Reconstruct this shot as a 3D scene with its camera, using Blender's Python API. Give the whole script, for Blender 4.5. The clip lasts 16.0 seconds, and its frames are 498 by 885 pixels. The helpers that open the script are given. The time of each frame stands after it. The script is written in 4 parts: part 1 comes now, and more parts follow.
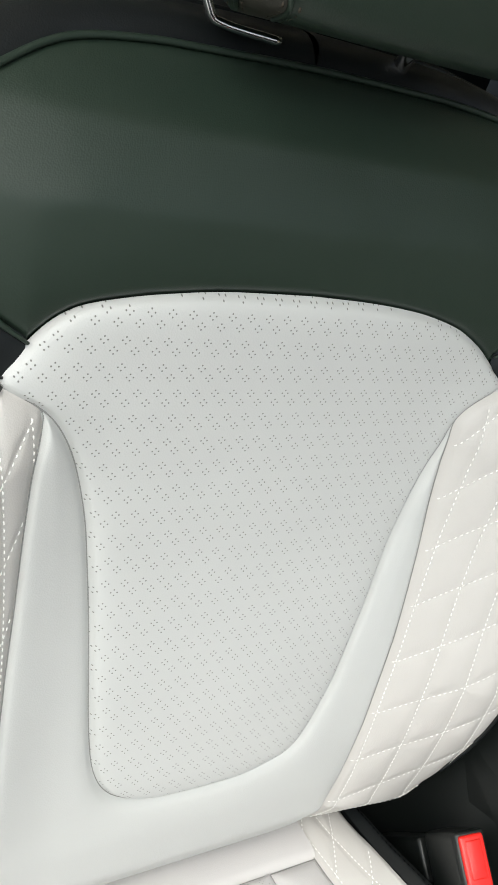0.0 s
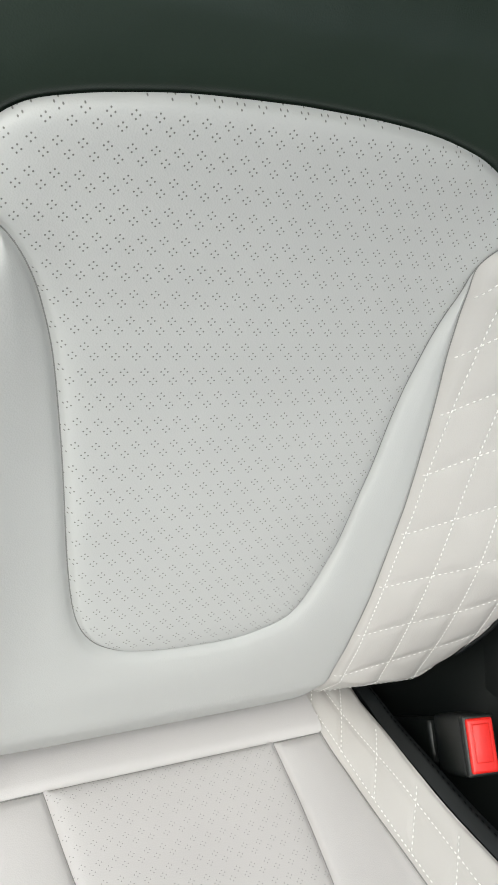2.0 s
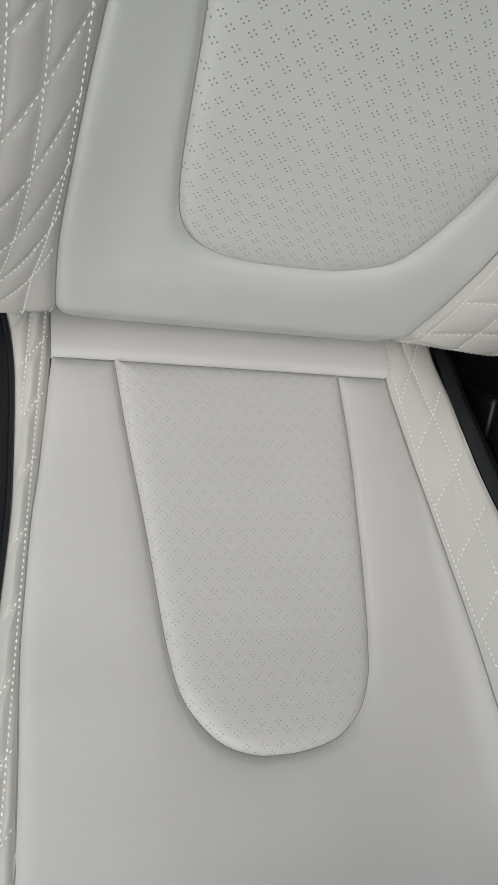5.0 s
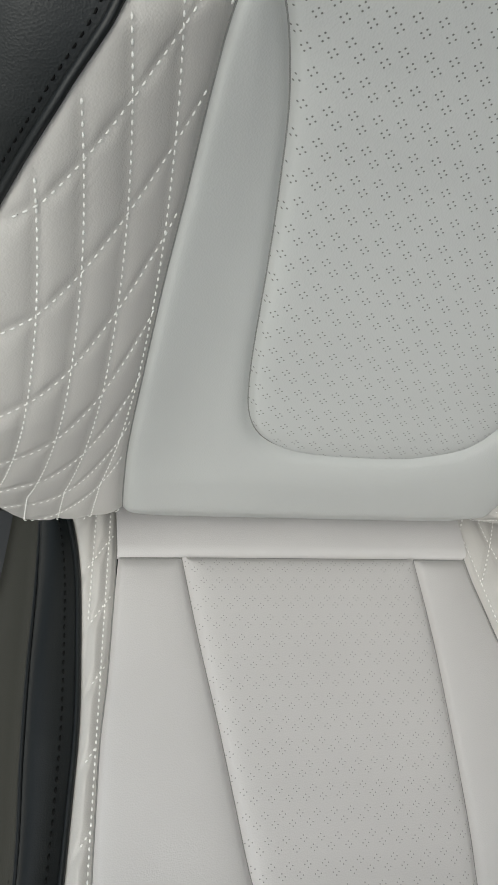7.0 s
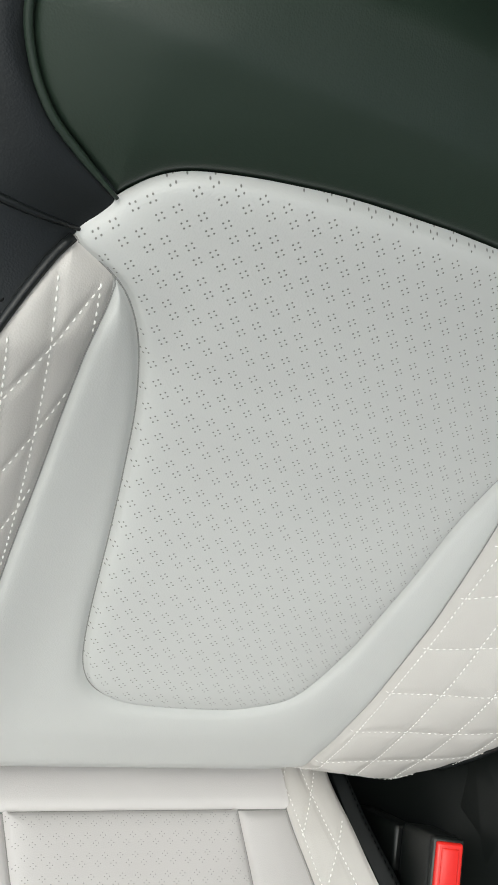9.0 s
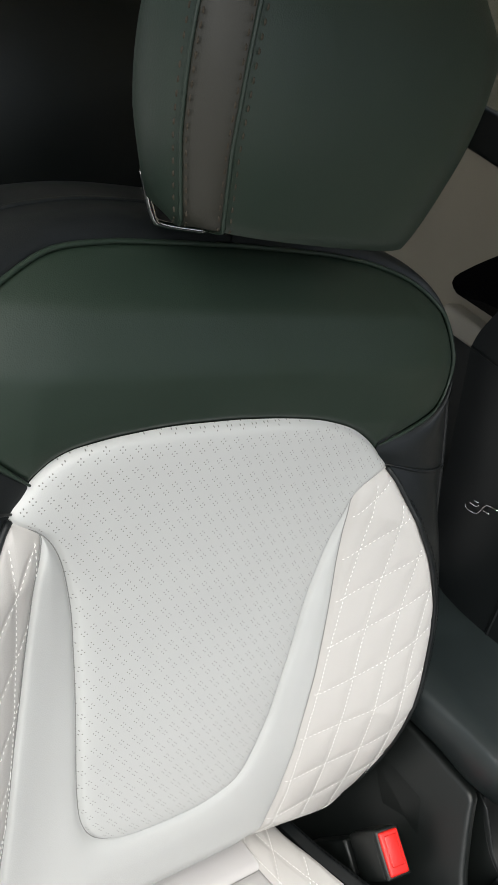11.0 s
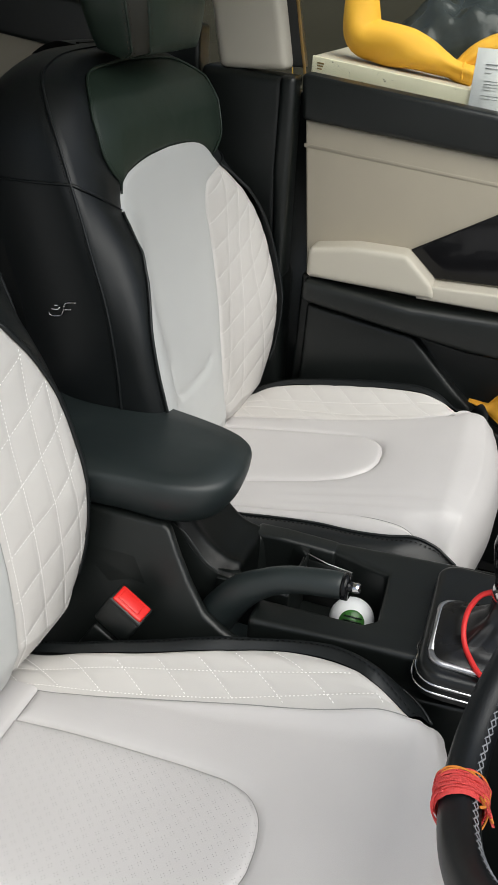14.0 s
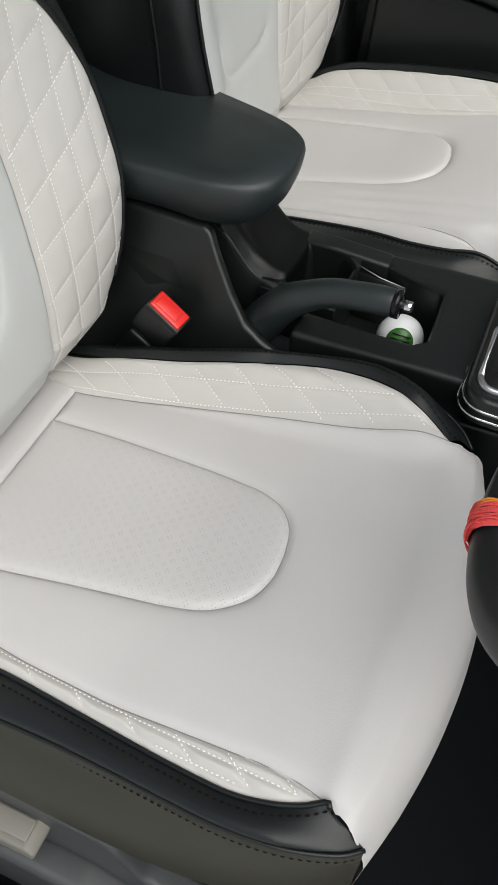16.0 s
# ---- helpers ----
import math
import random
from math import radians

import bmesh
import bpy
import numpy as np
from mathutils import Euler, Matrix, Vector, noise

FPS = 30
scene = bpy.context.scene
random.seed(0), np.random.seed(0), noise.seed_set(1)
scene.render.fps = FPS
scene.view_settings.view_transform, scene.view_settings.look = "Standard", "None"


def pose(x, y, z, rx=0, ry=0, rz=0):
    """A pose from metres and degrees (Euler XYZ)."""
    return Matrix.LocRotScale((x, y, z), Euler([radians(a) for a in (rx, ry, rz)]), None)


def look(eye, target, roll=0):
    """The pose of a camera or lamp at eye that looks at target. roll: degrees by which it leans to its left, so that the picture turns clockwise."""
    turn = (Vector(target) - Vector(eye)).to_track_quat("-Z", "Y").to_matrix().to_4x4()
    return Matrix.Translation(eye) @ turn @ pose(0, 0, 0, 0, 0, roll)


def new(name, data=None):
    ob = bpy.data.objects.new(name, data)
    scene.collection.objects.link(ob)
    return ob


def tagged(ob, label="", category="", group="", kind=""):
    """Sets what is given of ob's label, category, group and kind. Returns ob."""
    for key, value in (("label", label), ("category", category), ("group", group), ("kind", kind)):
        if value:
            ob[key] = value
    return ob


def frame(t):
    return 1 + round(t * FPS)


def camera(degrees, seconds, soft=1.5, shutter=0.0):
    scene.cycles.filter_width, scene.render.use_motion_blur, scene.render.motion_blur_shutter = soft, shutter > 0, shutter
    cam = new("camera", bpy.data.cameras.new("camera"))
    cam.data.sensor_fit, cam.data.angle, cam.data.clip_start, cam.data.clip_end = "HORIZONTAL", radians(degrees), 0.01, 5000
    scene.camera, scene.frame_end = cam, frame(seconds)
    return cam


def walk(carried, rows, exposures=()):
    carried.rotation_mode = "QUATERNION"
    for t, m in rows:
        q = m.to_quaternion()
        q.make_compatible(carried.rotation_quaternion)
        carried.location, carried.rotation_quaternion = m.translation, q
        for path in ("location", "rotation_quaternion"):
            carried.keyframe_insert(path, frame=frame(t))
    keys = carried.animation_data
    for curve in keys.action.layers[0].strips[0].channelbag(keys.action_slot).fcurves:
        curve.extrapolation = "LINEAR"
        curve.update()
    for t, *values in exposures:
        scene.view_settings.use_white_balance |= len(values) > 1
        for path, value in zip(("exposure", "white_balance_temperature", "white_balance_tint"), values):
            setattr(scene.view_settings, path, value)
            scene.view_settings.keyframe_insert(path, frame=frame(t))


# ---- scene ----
cam = camera(32.47, 16.0)
PATH = [
    (0, (0.3151, 0.2997, 1.0779), (-0.2029, -0.3728, 0.5493), 20.11),
    (0.5, (0.2902, 0.3191, 1.0613), (-0.1551, -0.4017, 0.5302), 16.59),
    (1, (0.2643, 0.3276, 1.0505), (-0.1699, -0.3867, 0.5017), 16.53),
    (1.5, (0.2506, 0.3313, 1.0451), (-0.1771, -0.3565, 0.4585), 17.56),
    (2, (0.2382, 0.3267, 1.0380), (-0.1852, -0.3186, 0.4021), 19.82),
    (2.5, (0.2249, 0.3153, 1.0294), (-0.1916, -0.2863, 0.3478), 23.25),
    (3, (0.2241, 0.3090, 1.0269), (-0.1819, -0.2307, 0.2894), 28.41),
    (3.5, (0.2319, 0.3132, 1.0248), (-0.1621, -0.1472, 0.2293), 34.95),
    (4, (0.2378, 0.3108, 1.0201), (-0.1484, -0.0571, 0.1742), 43.28),
    (4.5, (0.2381, 0.3027, 1.0158), (-0.1314, -0.0017, 0.1378), 49.03),
    (4.7, (0.2391, 0.2995, 1.0174), (-0.1150, 0.0198, 0.1249), 50.87),
    (6.8, (0.2505, 0.2594, 1.0014), (-0.0239, -0.1470, 0.1298), 33.02),
    (7, (0.2519, 0.2543, 0.9997), (-0.0215, -0.1977, 0.1506), 29.88),
    (7.5, (0.2534, 0.2485, 1.0048), (-0.0383, -0.2948, 0.2176), 25.98),
    (8, (0.2606, 0.2599, 1.0210), (-0.0771, -0.3365, 0.2928), 27.74),
    (8.5, (0.2693, 0.2627, 1.0405), (-0.1073, -0.3583, 0.3531), 30.89),
    (9, (0.2719, 0.2605, 1.0547), (-0.1505, -0.3784, 0.4118), 33.93),
    (9.2, (0.2699, 0.2621, 1.0597), (-0.1699, -0.3884, 0.4405), 34.55),
    (11.3, (0.4600, 0.3456, 1.1891), (-0.2100, -0.2337, 0.7251), 17.00),
    (11.5, (0.4747, 0.3543, 1.1862), (-0.2148, -0.1949, 0.7140), 15.45),
    (12, (0.5068, 0.3806, 1.1706), (-0.2345, -0.0830, 0.6853), 11.79),
    (12.5, (0.5310, 0.4086, 1.1591), (-0.2522, 0.0248, 0.6700), 8.54),
    (13, (0.5324, 0.4323, 1.1521), (-0.2753, 0.1060, 0.6611), 6.24),
    (13.5, (0.5164, 0.4475, 1.1408), (-0.3103, 0.1732, 0.6495), 4.49),
    (14, (0.5032, 0.4573, 1.1339), (-0.3319, 0.2053, 0.6449), 4.47),
    (14.5, (0.4914, 0.4658, 1.1273), (-0.3264, 0.2264, 0.6040), 4.01),
    (15, (0.4778, 0.4636, 1.1104), (-0.3017, 0.2408, 0.5250), 3.86),
    (15.5, (0.4639, 0.4608, 1.0986), (-0.2481, 0.2488, 0.4293), 3.75),
    (16, (0.4499, 0.4443, 1.1013), (-0.1704, 0.2375, 0.3447), 6.26),
]
EXPOSURE = [(0.0, 0.55, 6500, 5), (2.0, 0.3, 6500, 5), (3.5, -0.08, 6500, 5), (4.7, -0.25, 6500, 5), (7.0, -0.2, 6500, 4), (7.5, 0.1, 6500, 4), (9.0, 0.25, 6500, 4), (11.5, 0.5, 6500, 8), (14.0, 0.24, 6500, 7), (16.0, 0.12, 6500, 6)]
walk(cam, [(t, look(eye, target, roll)) for t, eye, target, roll in PATH], EXPOSURE)

# ---- light: overcast daylight through the open driver's door and the windscreen ----
world = bpy.data.worlds.new("world")
scene.world = world
world.use_nodes = True
wn = world.node_tree.nodes
sky = wn.new("ShaderNodeTexSky")
sky.sky_type = "NISHITA"
sky.sun_disc = False
sky.sun_elevation = radians(55)
sky.sun_rotation = radians(39)
sky.air_density, sky.dust_density = 1.0, 3.0
wn["Background"].inputs[1].default_value = 0.11
hazy = wn.new("ShaderNodeHueSaturation")
hazy.inputs["Saturation"].default_value = 0.65
world.node_tree.links.new(sky.outputs[0], hazy.inputs["Color"])
world.node_tree.links.new(hazy.outputs[0], wn["Background"].inputs[0])
sun = new("sun", bpy.data.lights.new("sun", "SUN"))
sun.data.energy, sun.data.angle, sun.data.color = 2.8, radians(70), (1.0, 0.985, 0.95)
sun.matrix_world = look((1.3, 1.6, 3.0), (0, 0, 0))


# ---- materials ----
def mat(name, color, rough=0.5, metal=0.0, spec=0.5):
    m = bpy.data.materials.new(name)
    m.use_nodes = True
    b = m.node_tree.nodes["Principled BSDF"]
    b.inputs["Base Color"].default_value = (*color, 1)
    b.inputs["Roughness"].default_value = rough
    b.inputs["Metallic"].default_value = metal
    b.inputs["Specular IOR Level"].default_value = spec
    return m


def node(m, kind, **values):
    n = m.node_tree.nodes.new(kind)
    for key, v in values.items():
        n.inputs[key.replace("_", " ")].default_value = v
    return n


def math_node(m, op, a, b=None, c=None):
    n = m.node_tree.nodes.new("ShaderNodeMath")
    n.operation = op
    for i, v in enumerate((a, b, c)):
        if v is None:
            continue
        if isinstance(v, (int, float)):
            n.inputs[i].default_value = v
        else:
            m.node_tree.links.new(v, n.inputs[i])
    return n.outputs[0]


def grain(m, color, scale=900, strength=0.15, vary=0.08, broad=6.0, dist=0.0006, wavy=0.12):
    """Fine leather or plastic grain as bump, with broad faint changes of tone and gloss."""
    nt = m.node_tree
    b = nt.nodes["Principled BSDF"]
    tc = nt.nodes.new("ShaderNodeTexCoord")
    fine = node(m, "ShaderNodeTexVoronoi", Scale=scale)
    slow = node(m, "ShaderNodeTexNoise", Scale=broad, Detail=4.0)
    nt.links.new(tc.outputs["Object"], fine.inputs["Vector"])
    nt.links.new(tc.outputs["Object"], slow.inputs["Vector"])
    mix = nt.nodes.new("ShaderNodeMix")
    mix.data_type = "RGBA"
    mix.inputs[6].default_value = (*[v * (1 - vary) for v in color], 1)
    mix.inputs[7].default_value = (*[min(1, v * (1 + vary)) for v in color], 1)
    nt.links.new(slow.outputs["Fac"], mix.inputs[0])
    nt.links.new(mix.outputs[2], b.inputs["Base Color"])
    r = b.inputs["Roughness"].default_value
    rr = math_node(m, "MULTIPLY_ADD", slow.outputs["Fac"], 0.16, r - 0.08)
    nt.links.new(rr, b.inputs["Roughness"])
    bump = node(m, "ShaderNodeBump", Strength=strength, Distance=dist)
    nt.links.new(fine.outputs["Distance"], bump.inputs["Height"])
    wave = node(m, "ShaderNodeTexNoise", Scale=14.0, Detail=2.0)
    nt.links.new(tc.outputs["Object"], wave.inputs["Vector"])
    bump2 = node(m, "ShaderNodeBump", Strength=wavy, Distance=0.01)
    nt.links.new(wave.outputs["Fac"], bump2.inputs["Height"])
    nt.links.new(bump.outputs[0], bump2.inputs["Normal"])
    nt.links.new(bump2.outputs[0], b.inputs["Normal"])
    return m, mix.outputs[2]


def leather(name, color, rough=0.5, **kw):
    return grain(mat(name, color, rough), color, **kw)[0]


def perforated(name, color, rough, axes, hole=(0.00030, 0.00068), dark=(0.17, 0.167, 0.155)):
    """Leatherette with small punched holes in diamond clusters, laid out in metres in the object's plane."""
    m, base = grain(mat(name, color, rough), color)
    nt = m.node_tree
    b = nt.nodes["Principled BSDF"]
    tc = nt.nodes.new("ShaderNodeTexCoord")
    sep = nt.nodes.new("ShaderNodeSeparateXYZ")
    nt.links.new(tc.outputs["Object"], sep.inputs[0])
    x, y = sep.outputs[axes[0]], sep.outputs[axes[1]]
    pitch, period = 0.0130, 0.0165
    holes = None
    # clusters of four in pairs of staggered rows
    for ox, oy in ((0.0, 0.0), (0.5, 0.385)):
        u = math_node(m, "MULTIPLY", math_node(m, "SUBTRACT", math_node(m, "FRACT", math_node(m, "ADD", math_node(m, "DIVIDE", x, pitch), ox + 100)), 0.5), pitch)
        v = math_node(m, "MULTIPLY", math_node(m, "SUBTRACT", math_node(m, "FRACT", math_node(m, "ADD", math_node(m, "DIVIDE", y, period), oy + 100)), 0.5), period)
        for hx, hy in ((0.0, 0.0020), (0.0, -0.0020), (0.00215, 0.0), (-0.00215, 0.0)):
            du = math_node(m, "POWER", math_node(m, "SUBTRACT", u, hx), 2)
            dv = math_node(m, "POWER", math_node(m, "SUBTRACT", v, hy), 2)
            d = math_node(m, "SQRT", math_node(m, "ADD", du, dv))
            holes = d if holes is None else math_node(m, "MINIMUM", holes, d)
    ramp = nt.nodes.new("ShaderNodeMapRange")
    ramp.inputs["From Min"].default_value, ramp.inputs["From Max"].default_value = hole[0], hole[1]
    nt.links.new(holes, ramp.inputs["Value"])
    mix = nt.nodes.new("ShaderNodeMix")
    mix.data_type = "RGBA"
    mix.inputs[6].default_value = (*dark, 1)
    nt.links.new(ramp.outputs[0], mix.inputs[0])
    nt.links.new(base, mix.inputs[7])
    nt.links.new(mix.outputs[2], b.inputs["Base Color"])
    last = b.inputs["Normal"].links[0].from_node
    bump = node(m, "ShaderNodeBump", Strength=0.5, Distance=0.0005)
    nt.links.new(ramp.outputs[0], bump.inputs["Height"])
    nt.links.new(last.outputs[0], bump.inputs["Normal"])
    nt.links.new(bump.outputs[0], b.inputs["Normal"])
    return m


GREY = (0.53, 0.536, 0.525)
M_grey = leather("grey_leatherette", GREY, 0.48)
M_perf_back = perforated("perforated_back", GREY, 0.5, (0, 2))
# same leatherette as GREY, with the cushion's warmer light cast put into the colour
GREY_SEAT_LIT = (0.545, 0.527, 0.522)
M_grey_seat_lit = leather("grey_leatherette_cushion_lit", GREY_SEAT_LIT, 0.48)
M_perf_seat = perforated("perforated_cushion", GREY_SEAT_LIT, 0.5, (0, 1), (0.0002, 0.00064), (0.25, 0.245, 0.24))
M_quilt = leather("quilted_leatherette", (0.545, 0.525, 0.502), 0.52)
M_black = leather("black_leatherette", (0.0175, 0.0295, 0.0205), 0.44, vary=0.15, wavy=0.22)
M_black_side = leather("black_side_leatherette", (0.0075, 0.0092, 0.0098), 0.42, vary=0.2, wavy=0.15)
# black leatherette with its daylight sheen put into the colour as olive
M_olive_lit = leather("olive_lit_leatherette", (0.024, 0.023, 0.016), 0.48, vary=0.2)
M_thread = leather("white_thread", (0.88, 0.87, 0.84), 0.7, scale=3000)
M_dthread = leather("dark_thread", (0.004, 0.004, 0.004), 0.6, scale=3000)
M_plastic = leather("black_grained_plastic", (0.0070, 0.0088, 0.0082), 0.37, scale=1500, vary=0.25, broad=9.0)
M_soft = leather("soft_touch_black", (0.0145, 0.0205, 0.021), 0.44, scale=1800, vary=0.3, broad=14.0)
M_boot = leather("gloss_black_leather", (0.010, 0.010, 0.0105), 0.28, scale=1200, vary=0.2)
M_rim = leather("wheel_leather", (0.0095, 0.0115, 0.013), 0.40, scale=1600, vary=0.15)
M_piano = leather("gloss_black_trim", (0.008, 0.008, 0.009), 0.12, scale=400, strength=0.02)
M_surround = leather("satin_black_panel", (0.009, 0.010, 0.010), 0.3, scale=900, strength=0.08)
M_cover = leather("grey_cover_plastic", (0.045, 0.047, 0.050), 0.45, scale=1500, vary=0.12)
M_lever = leather("grey_lever_plastic", (0.17, 0.16, 0.14), 0.5, scale=1200)
M_carpet = leather("dark_carpet", (0.006, 0.007, 0.0085), 0.95, scale=1200, strength=0.6)
M_beige = leather("beige_door_fabric", (0.40, 0.36, 0.285), 0.75, scale=1500)
M_beige_hard = leather("beige_hard_plastic", (0.48, 0.45, 0.38), 0.5, scale=1400)
M_liner = leather("headliner_cloth", (0.45, 0.42, 0.34), 0.9, scale=2000)
M_red = leather("red_plastic", (0.72, 0.02, 0.015), 0.3, scale=500, strength=0.03)
M_chrome = leather("chrome", (0.75, 0.75, 0.76), 0.15, scale=300, strength=0.02)
M_chrome.node_tree.nodes["Principled BSDF"].inputs["Metallic"].default_value = 1.0
M_satin = leather("satin_silver", (0.55, 0.55, 0.56), 0.35, scale=900, strength=0.05)
M_satin.node_tree.nodes["Principled BSDF"].inputs["Metallic"].default_value = 0.9
M_white = leather("white_plastic", (0.75, 0.76, 0.77), 0.35, scale=400, strength=0.04)
M_green = leather("green_gel", (0.03, 0.12, 0.02), 0.3, scale=300, strength=0.2)


for m, level in ((M_black, .42), (M_black_side, .42), (M_plastic, .5), (M_soft, .55), (M_rim, .5), (M_carpet, .1), (M_piano, .25), (M_dthread, .1)):
    m.node_tree.nodes["Principled BSDF"].inputs["Specular IOR Level"].default_value = level


# ---- mesh helpers ----
def smooth(bm):
    for f in bm.faces:
        f.smooth = True
    return bm


def part(name, bm, material, parent=None, label="", flat=False):
    """Links a bmesh as one mesh object, under a thing or a part if given."""
    if not flat:
        smooth(bm)
    me = bpy.data.meshes.new(name)
    bm.normal_update()
    bm.to_mesh(me)
    bm.free()
    for m in material if isinstance(material, (list, tuple)) else (material,):
        me.materials.append(m)
    ob = new(name, me)
    ob.parent = parent
    if label:
        tagged(ob, label)
    return ob


def thing(name, label, category, group="", at=(0, 0, 0)):
    e = new(name)
    e.empty_display_size = 0.05
    e.location = at
    return tagged(e, label, category, group)


def step(a, b, x):
    t = min(1.0, max(0.0, (x - a) / (b - a)))
    return t * t * (3 - 2 * t)


def lerp(xs, ys, x):
    return float(np.interp(x, xs, ys))


def resample(pts, n):
    """A smooth polyline of n points along a Catmull-Rom curve through pts."""
    p = [np.array(q, float) for q in pts]
    p = [2 * p[0] - p[1]] + p + [2 * p[-1] - p[-2]]
    out = []
    for i in range(1, len(p) - 2):
        for k in range(16):
            t = k / 16
            a, b, c, d = p[i - 1:i + 3]
            out.append(0.5 * (2 * b + (c - a) * t + (2 * a - 5 * b + 4 * c - d) * t * t + (3 * b - a - 3 * c + d) * t ** 3))
    out.append(p[-2])
    out = np.array(out)
    s = np.r_[0, np.cumsum(np.linalg.norm(np.diff(out, axis=0), axis=1))]
    u = np.linspace(0, s[-1], n)
    return np.stack([np.interp(u, s, out[:, k]) for k in range(out.shape[1])], 1)


def grid_mesh(rows, close=False):
    """A bmesh of quads from equal rows of points; close joins the last column to the first."""
    bm = bmesh.new()
    vs = [[bm.verts.new(p) for p in row] for row in rows]
    n = len(rows[0])
    for i in range(len(rows) - 1):
        for j in range(n if close else n - 1):
            k = (j + 1) % n
            q = [vs[i][j], vs[i][k], vs[i + 1][k], vs[i + 1][j]]
            bm.faces.new(q)
    return bm


def to_line(q, poly):
    """The distance of a plane point from a polyline."""
    a, b = poly[:-1], poly[1:]
    d = b - a
    t = np.clip(((q - a) * d).sum(1) / np.maximum((d * d).sum(1), 1e-12), 0, 1)
    return float(np.sqrt(((a + t[:, None] * d - q) ** 2).sum(1).min()))


def tube(pts, r, sides=8, taper=None):
    """A round bar along points."""
    pts = [Vector(p) for p in pts]
    rows = []
    up = Vector((0.13, 0.21, 0.97))
    for i, p in enumerate(pts):
        d = (pts[min(i + 1, len(pts) - 1)] - pts[max(i - 1, 0)]).normalized()
        a = d.cross(up)
        if a.length < 1e-3:
            a = d.cross(Vector((1, 0, 0)))
        a.normalize()
        b = d.cross(a)
        rr = r if taper is None else taper[i]
        rows.append([p + rr * (math.cos(2 * math.pi * k / sides) * a + math.sin(2 * math.pi * k / sides) * b) for k in range(sides)])
    bm = grid_mesh(rows, close=True)
    bm.verts.ensure_lookup_table()
    bm.faces.new(bm.verts[:sides][::-1])
    bm.faces.new(bm.verts[-sides:])
    return bm


def box(x0, x1, y0, y1, z0, z1, bevel=0.004, seg=2):
    bm = bmesh.new()
    bmesh.ops.create_cube(bm, size=1.0)
    for v in bm.verts:
        v.co = Vector(((x0 + x1) / 2 + v.co.x * (x1 - x0), (y0 + y1) / 2 + v.co.y * (y1 - y0), (z0 + z1) / 2 + v.co.z * (z1 - z0)))
    if bevel:
        bmesh.ops.bevel(bm, geom=bm.edges[:], offset=bevel, segments=seg, affect="EDGES", profile=0.6)
    return bm


def extrude_profile(pts, axis, a, b, bevel=0.0, seg=2):
    """A prism: a closed outline in the two other axes, from a to b along axis."""
    def p3(u, v, w):
        return {"x": (w, u, v), "y": (u, w, v), "z": (u, v, w)}[axis]
    bm = bmesh.new()
    lo = [bm.verts.new(p3(u, v, a)) for u, v in pts]
    hi = [bm.verts.new(p3(u, v, b)) for u, v in pts]
    bm.faces.new(lo)
    bm.faces.new(hi[::-1])
    n = len(pts)
    for i in range(n):
        bm.faces.new((lo[i], hi[i], hi[(i + 1) % n], lo[(i + 1) % n]))
    bmesh.ops.recalc_face_normals(bm, faces=bm.faces[:])
    if bevel:
        bmesh.ops.bevel(bm, geom=bm.edges[:], offset=bevel, segments=seg, affect="EDGES", profile=0.6)
    return bm


def stitches(bm, path, normal, length=0.0031, gap=0.0019, w=0.0007, lift=0.0006):
    """Adds a row of short threads along a path of 3D points; normal(p) points out of the cloth."""
    pts = np.array(path, float)
    s = np.r_[0, np.cumsum(np.linalg.norm(np.diff(pts, axis=0), axis=1))]
    at = 0.0
    while at + length < s[-1]:
        ends = [Vector([np.interp(q, s, pts[:, k]) for k in range(3)]) for q in (at, at + length)]
        d = (ends[1] - ends[0]).normalized()
        n = Vector(normal(ends[0])).normalized()
        c = d.cross(n).normalized() * w
        a = [bm.verts.new(ends[0] + n * lift * .2)]
        for u, k in ((.22, .85), (.5, 1.0), (.78, .85)):
            m = ends[0].lerp(ends[1], u) + n * lift
            a += [bm.verts.new(m - c * k), bm.verts.new(m + n * w * .9 * k), bm.verts.new(m + c * k)]
        a.append(bm.verts.new(ends[1] + n * lift * .2))
        for q in ((0, 1, 2), (0, 2, 3), (1, 4, 5, 2), (2, 5, 6, 3), (4, 7, 8, 5), (5, 8, 9, 6), (7, 10, 8), (8, 10, 9)):
            bm.faces.new([a[i] for i in q])
        at += length + gap
    return bm
M_ground = leather("bounce_ground", (0.48, 0.47, 0.45), 0.9, scale=60, strength=0.3, vary=0.2, broad=0.8)
M_wall = leather("olive_wall", (0.048, 0.043, 0.026), 0.9, scale=40, vary=0.2, broad=1.2)
M_cream = leather("cream_paint", (0.72, 0.68, 0.50), 0.5, scale=500, vary=0.06)
M_cream_top = leather("cream_board", (0.50, 0.45, 0.34), 0.6, scale=400, vary=0.12)
M_yellow = leather("yellow_cloth", (0.80, 0.42, 0.03), 0.7, scale=700, strength=0.5, vary=0.15)
M_sack = leather("dark_film", (0.03, 0.035, 0.03), 0.18, scale=60, strength=0.6)
M_paper = leather("white_paper", (0.82, 0.82, 0.80), 0.8, scale=300)
M_ink = leather("grey_ink", (0.45, 0.45, 0.45), 0.8, scale=300)
M_seal = leather("ochre_seal", (0.20, 0.12, 0.03), 0.5, scale=600)
M_redcord = leather("red_cord", (0.75, 0.03, 0.03), 0.45, scale=2500)
M_redthread = leather("red_thread", (0.88, 0.10, 0.095), 0.85, scale=1500, strength=0.8)
M_orange = leather("orange_thread", (0.85, 0.30, 0.05), 0.85, scale=1500)
M_greythread = leather("grey_thread", (0.34, 0.35, 0.38), 0.7, scale=2500)
